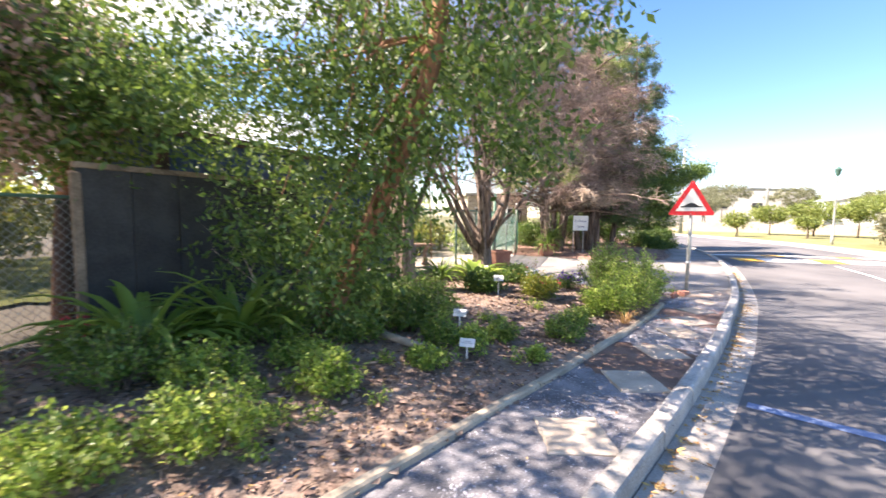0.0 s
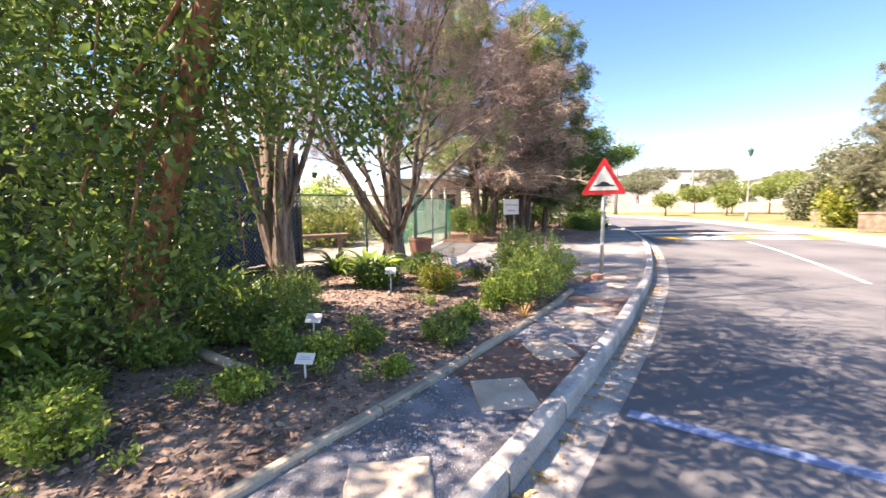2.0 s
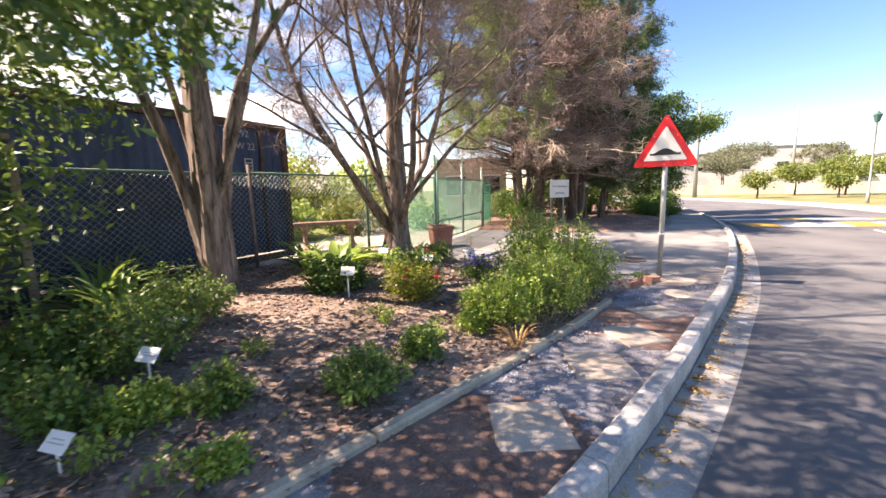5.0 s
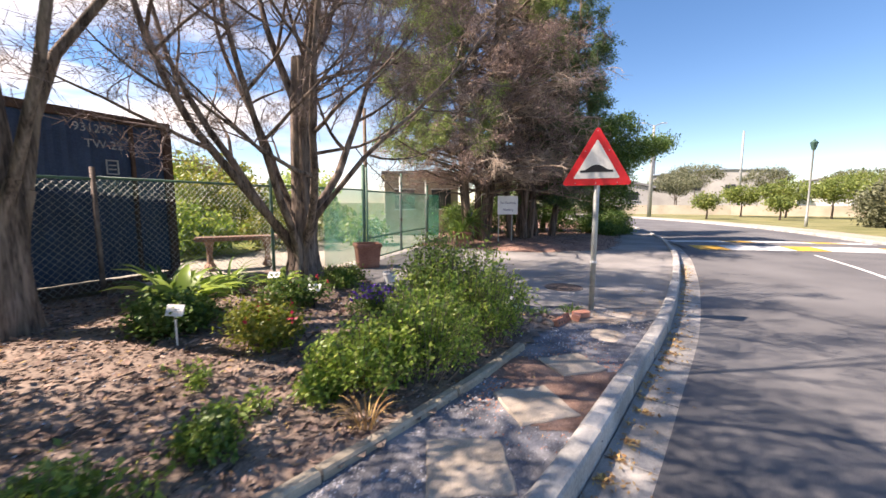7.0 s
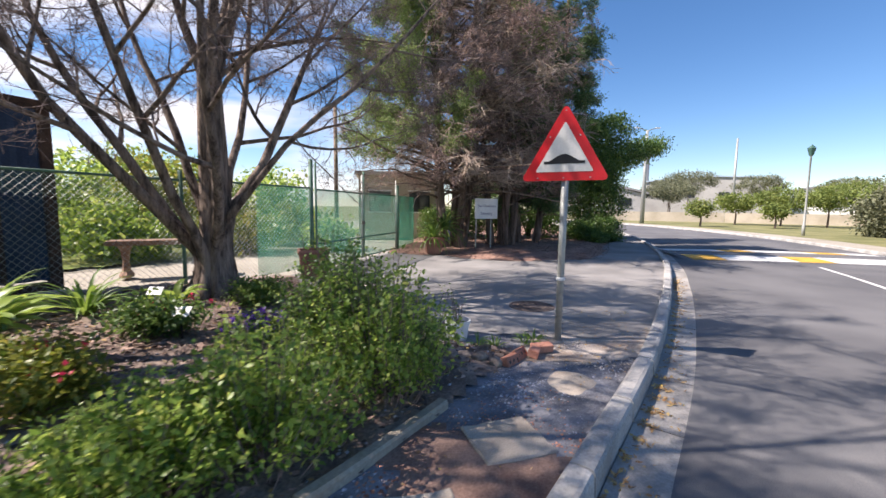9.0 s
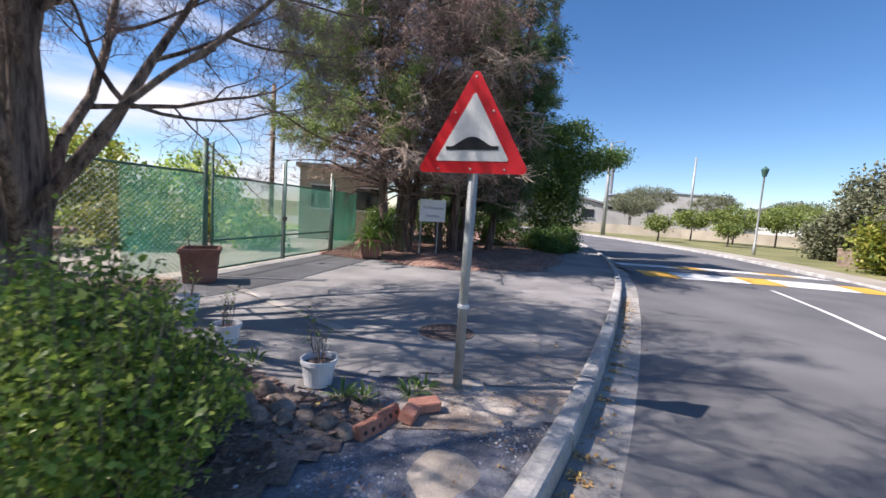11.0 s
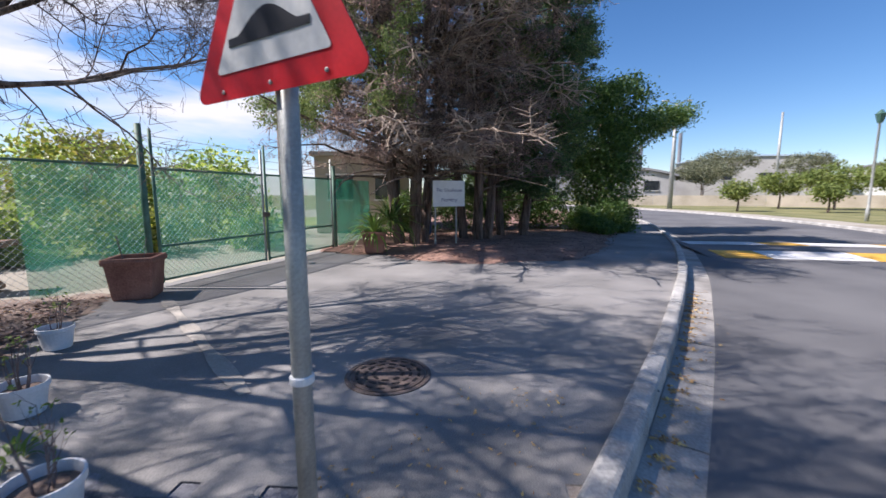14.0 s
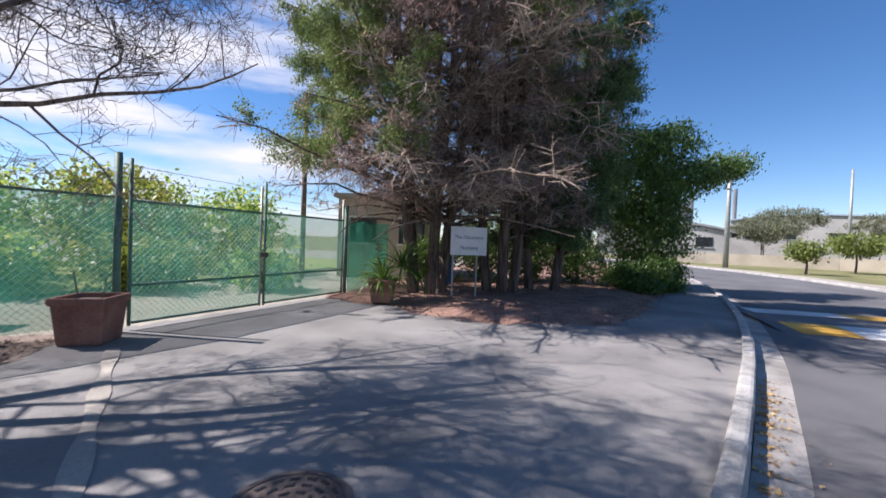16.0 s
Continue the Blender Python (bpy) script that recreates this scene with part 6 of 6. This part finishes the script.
part("collar", lathe([(0.85, 16.6), (0.95, 16.8), (0.95, 17.1), (0.7, 17.15)], 16), "grey_wall", chim)
for k, (x, y, h) in enumerate(((42, 100, 13), (50, 100, 14))):
    tagged(part("vent_stack", rod((x, y, 0), (x, y, h), 0.4, 0.35, 10), "roof_grey"), "slim dark factory stack", "chimney")


# ---- litter, gravel and bark ----
def scatter_stones(name, pts, size, mat, label, category, seed):
    """Small angular stones: squashed octahedra of uneven size."""
    rng = np.random.default_rng(seed)
    n = len(pts)
    base = np.array([(1, 0, 0), (-1, 0, 0), (0, 1, 0), (0, -1, 0), (0, 0, 0.7), (0, 0, -0.7)], float)
    tri = np.array([0, 2, 4, 2, 1, 4, 1, 3, 4, 3, 0, 4, 2, 0, 5, 1, 2, 5, 3, 1, 5, 0, 3, 5])
    v = base[None] * rng.uniform(0.5, 1.3, (n, 6, 1)) * (size * rng.uniform(0.6, 1.5, n))[:, None, None]
    a = rng.uniform(0, 6.283, n)
    c, s = np.cos(a)[:, None], np.sin(a)[:, None]
    x, y = v[..., 0] * c - v[..., 1] * s, v[..., 0] * s + v[..., 1] * c
    v = np.stack([x, y, v[..., 2] + rng.normal(size=(n, 1)) * 0.2 * v[..., 0]], 2) + pts[:, None]
    f = (np.arange(n)[:, None] * 6 + tri[None]).reshape(-1)
    return tagged(fast_mesh(name, v.reshape(-1, 3), f, 3, mat), label, category, kind="stuff")


rng = np.random.default_rng(77)
q = rng.uniform((-1.5, 0.5), (7.2, 10.2), (120000, 2))
e, k_, de = side_of(EDGE, q[:, 0], q[:, 1]), side_of(KERB, q[:, 0], q[:, 1]), side_of(DRIVE_EDGE, q[:, 0], q[:, 1])
on_path = (k_ < -0.02) & (((e > 0.05) & (q[:, 1] < 9.3)) | ((q[:, 0] > 4.9) & (q[:, 1] > 9.1) & (q[:, 1] < 9.6 + 0.25 * rng.random(len(q)))))
redness = np.exp(-((q[:, 0] - 4.75) ** 2 + (q[:, 1] - 7.25) ** 2) / 0.5)
is_red = rng.random(len(q)) < redness * 2.0
z = np.full(len(q), -0.016)
P = np.column_stack([q, z])
near_sign = (q[:, 1] > 8.85) & (rng.random(len(q)) < 0.92)
scatter_stones("pale_gravel", P[on_path & ~is_red & near_sign & (rng.random(len(q)) < 0.6)] + (0, 0, 0.006), 0.011, "pale_chip", "pale crushed stone round the sign post", "gravel", 6)
brown = ~is_red & (rng.random(len(q)) < 1.6 * np.exp(-((q[:, 0] - 2.85) ** 2 + (q[:, 1] - 4.85) ** 2) / 0.5))
scatter_stones("gravel", P[on_path & ~is_red & ~brown & ~near_sign][:17000], 0.0135, "pebble", "loose crushed grey gravel on the path", "gravel", 1)
scatter_stones("brown_gravel", P[on_path & brown], 0.011, "bark_chip", "dark brown gravel and soil on the path", "gravel", 5)
scatter_stones("red_gravel", P[on_path & is_red], 0.012, "red_chip", "reddish brown gravel between the stepping stones", "gravel", 2)
q = rng.uniform((-4.5, -0.5), (5.2, 13.2), (140000, 2))
ok = (side_of(EDGE, q[:, 0], q[:, 1]) < -0.08) & ((q[:, 1] < 8) | (side_of(DRIVE_EDGE, q[:, 0], q[:, 1]) < 0.1)) & (side_of(FENCE_LINE, q[:, 0], q[:, 1]) > 0)
q = q[ok][:36000]
P = np.column_stack([q, bed_height(q[:, 0], q[:, 1]) + 0.008])
v, f = leaves(rng, P[:28000], np.where(rng.random(28000) < 0.35, 0.095, 0.045), slim=0.55)
v[:, 2] = np.repeat(P[:28000, 2], 4) + (v[:, 2] - np.repeat(P[:28000, 2], 4)) * 0.34 + 0.004
tagged(fast_mesh("bark_mulch", v, f, 3, "bark_chip"), "loose brown bark chips covering the bed", "mulch", kind="stuff")
scatter_stones("bed_pebbles", P[28000:31000] + (0, 0, -0.004), 0.012, "pebble", "small pale stones scattered in the bed", "gravel", 3)
v, f = leaves(rng, P[31000:33500], 0.05, slim=0.5)
v[:, 2] = np.repeat(P[31000:33500, 2], 4) + (v[:, 2] - np.repeat(P[31000:33500, 2], 4)) * 0.3 + 0.006
tagged(fast_mesh("dry_leaves", v, f, 3, "dry_leaf"), "dry fallen leaves in the bed", "leaf litter", kind="stuff")
heaps = rng.integers(0, kerb_index(9.5, 14.6), 60)
t = np.clip(np.where(rng.random(4200) < 0.6, heaps[rng.integers(0, 60, 4200)] + rng.integers(-2, 3, 4200), rng.integers(0, kerb_index(9.5, 14.6), 4200)), 0, len(KERB) - 1)
u = 0.19 + rng.exponential(0.055, 4200)
P = np.column_stack([KERB[t] + nrm[t] * u[:, None] + rng.normal(size=(4200, 2)) * 0.035, np.full(4200, -0.112)])
P = P[side_of(KERB, P[:, 0], P[:, 1]) > 0.185]
v, f = leaves(rng, P, 0.048, slim=0.55)
v[:, 2] = -0.112 + np.abs(v[:, 2] + 0.112) * 0.35
tagged(fast_mesh("gutter_leaves", v, f, 3, "dry_leaf"), "dry yellow leaves gathered in the gutter", "leaf litter", kind="stuff")
q = rng.uniform((3.0, 16.0), (12.5, 26), (16000, 2))
q = q[(side_of(MULCH_EDGE, q[:, 0], q[:, 1]) < 0.1)]
P = np.column_stack([q, 0.0 + np.clip(-side_of(MULCH_EDGE, q[:, 0], q[:, 1]) * 0.10, 0, 0.10)])
v, f = leaves(rng, P, 0.07, slim=0.4)
v[:, 2] = np.repeat(P[:, 2], 4) + (v[:, 2] - np.repeat(P[:, 2], 4)) * 0.3 + 0.005
tagged(fast_mesh("conifer_litter", v, f, 3, "bark_chip"), "reddish needle litter under the conifers", "leaf litter", kind="stuff")
q = rng.uniform((0.5, 2.0), (7.0, 11.0), (5000, 2))
keep = (side_of(KERB, q[:, 0], q[:, 1]) < -0.03) & (side_of(EDGE, q[:, 0], q[:, 1]) > 0.06) | (q[:, 1] > 9.2) & (side_of(KERB, q[:, 0], q[:, 1]) < -0.03) & (side_of(DRIVE_EDGE, q[:, 0], q[:, 1]) < 0.5) & (q[:, 0] > 2.6)
keep &= rng.random(len(q)) < 0.15 + np.clip((q[:, 1] - 6) / 5, 0, 0.85)
q = q[keep][:900]
P = np.column_stack([q, np.full(len(q), 0.004)])
v, f = leaves(rng, P, 0.035, slim=0.5)
v[:, 2] = 0.004 + np.abs(v[:, 2] - 0.004) * 0.35
tagged(fast_mesh("path_leaves", v, f, 3, "dry_leaf"), "dry brown leaves scattered on path and drive", "leaf litter", kind="stuff")

can = thing("wheelie_bin", 4.75, 20.4, 0.1, "dark blue plastic wheeled bin under the trees", "bin", turn=20)
part("body", block(0.5, 0.55, 0.85, 0, 0, 0.08, 0.03), "container", can)
part("lid", block(0.56, 0.62, 0.06, 0, -0.01, 0.935, 0.02), "container", can)
for sx in (-0.24, 0.24):
    part("wheel", rod((sx - 0.03, 0.25, 0.09), (sx + 0.03, 0.25, 0.09), 0.09, sides=16), "sign_black", can)
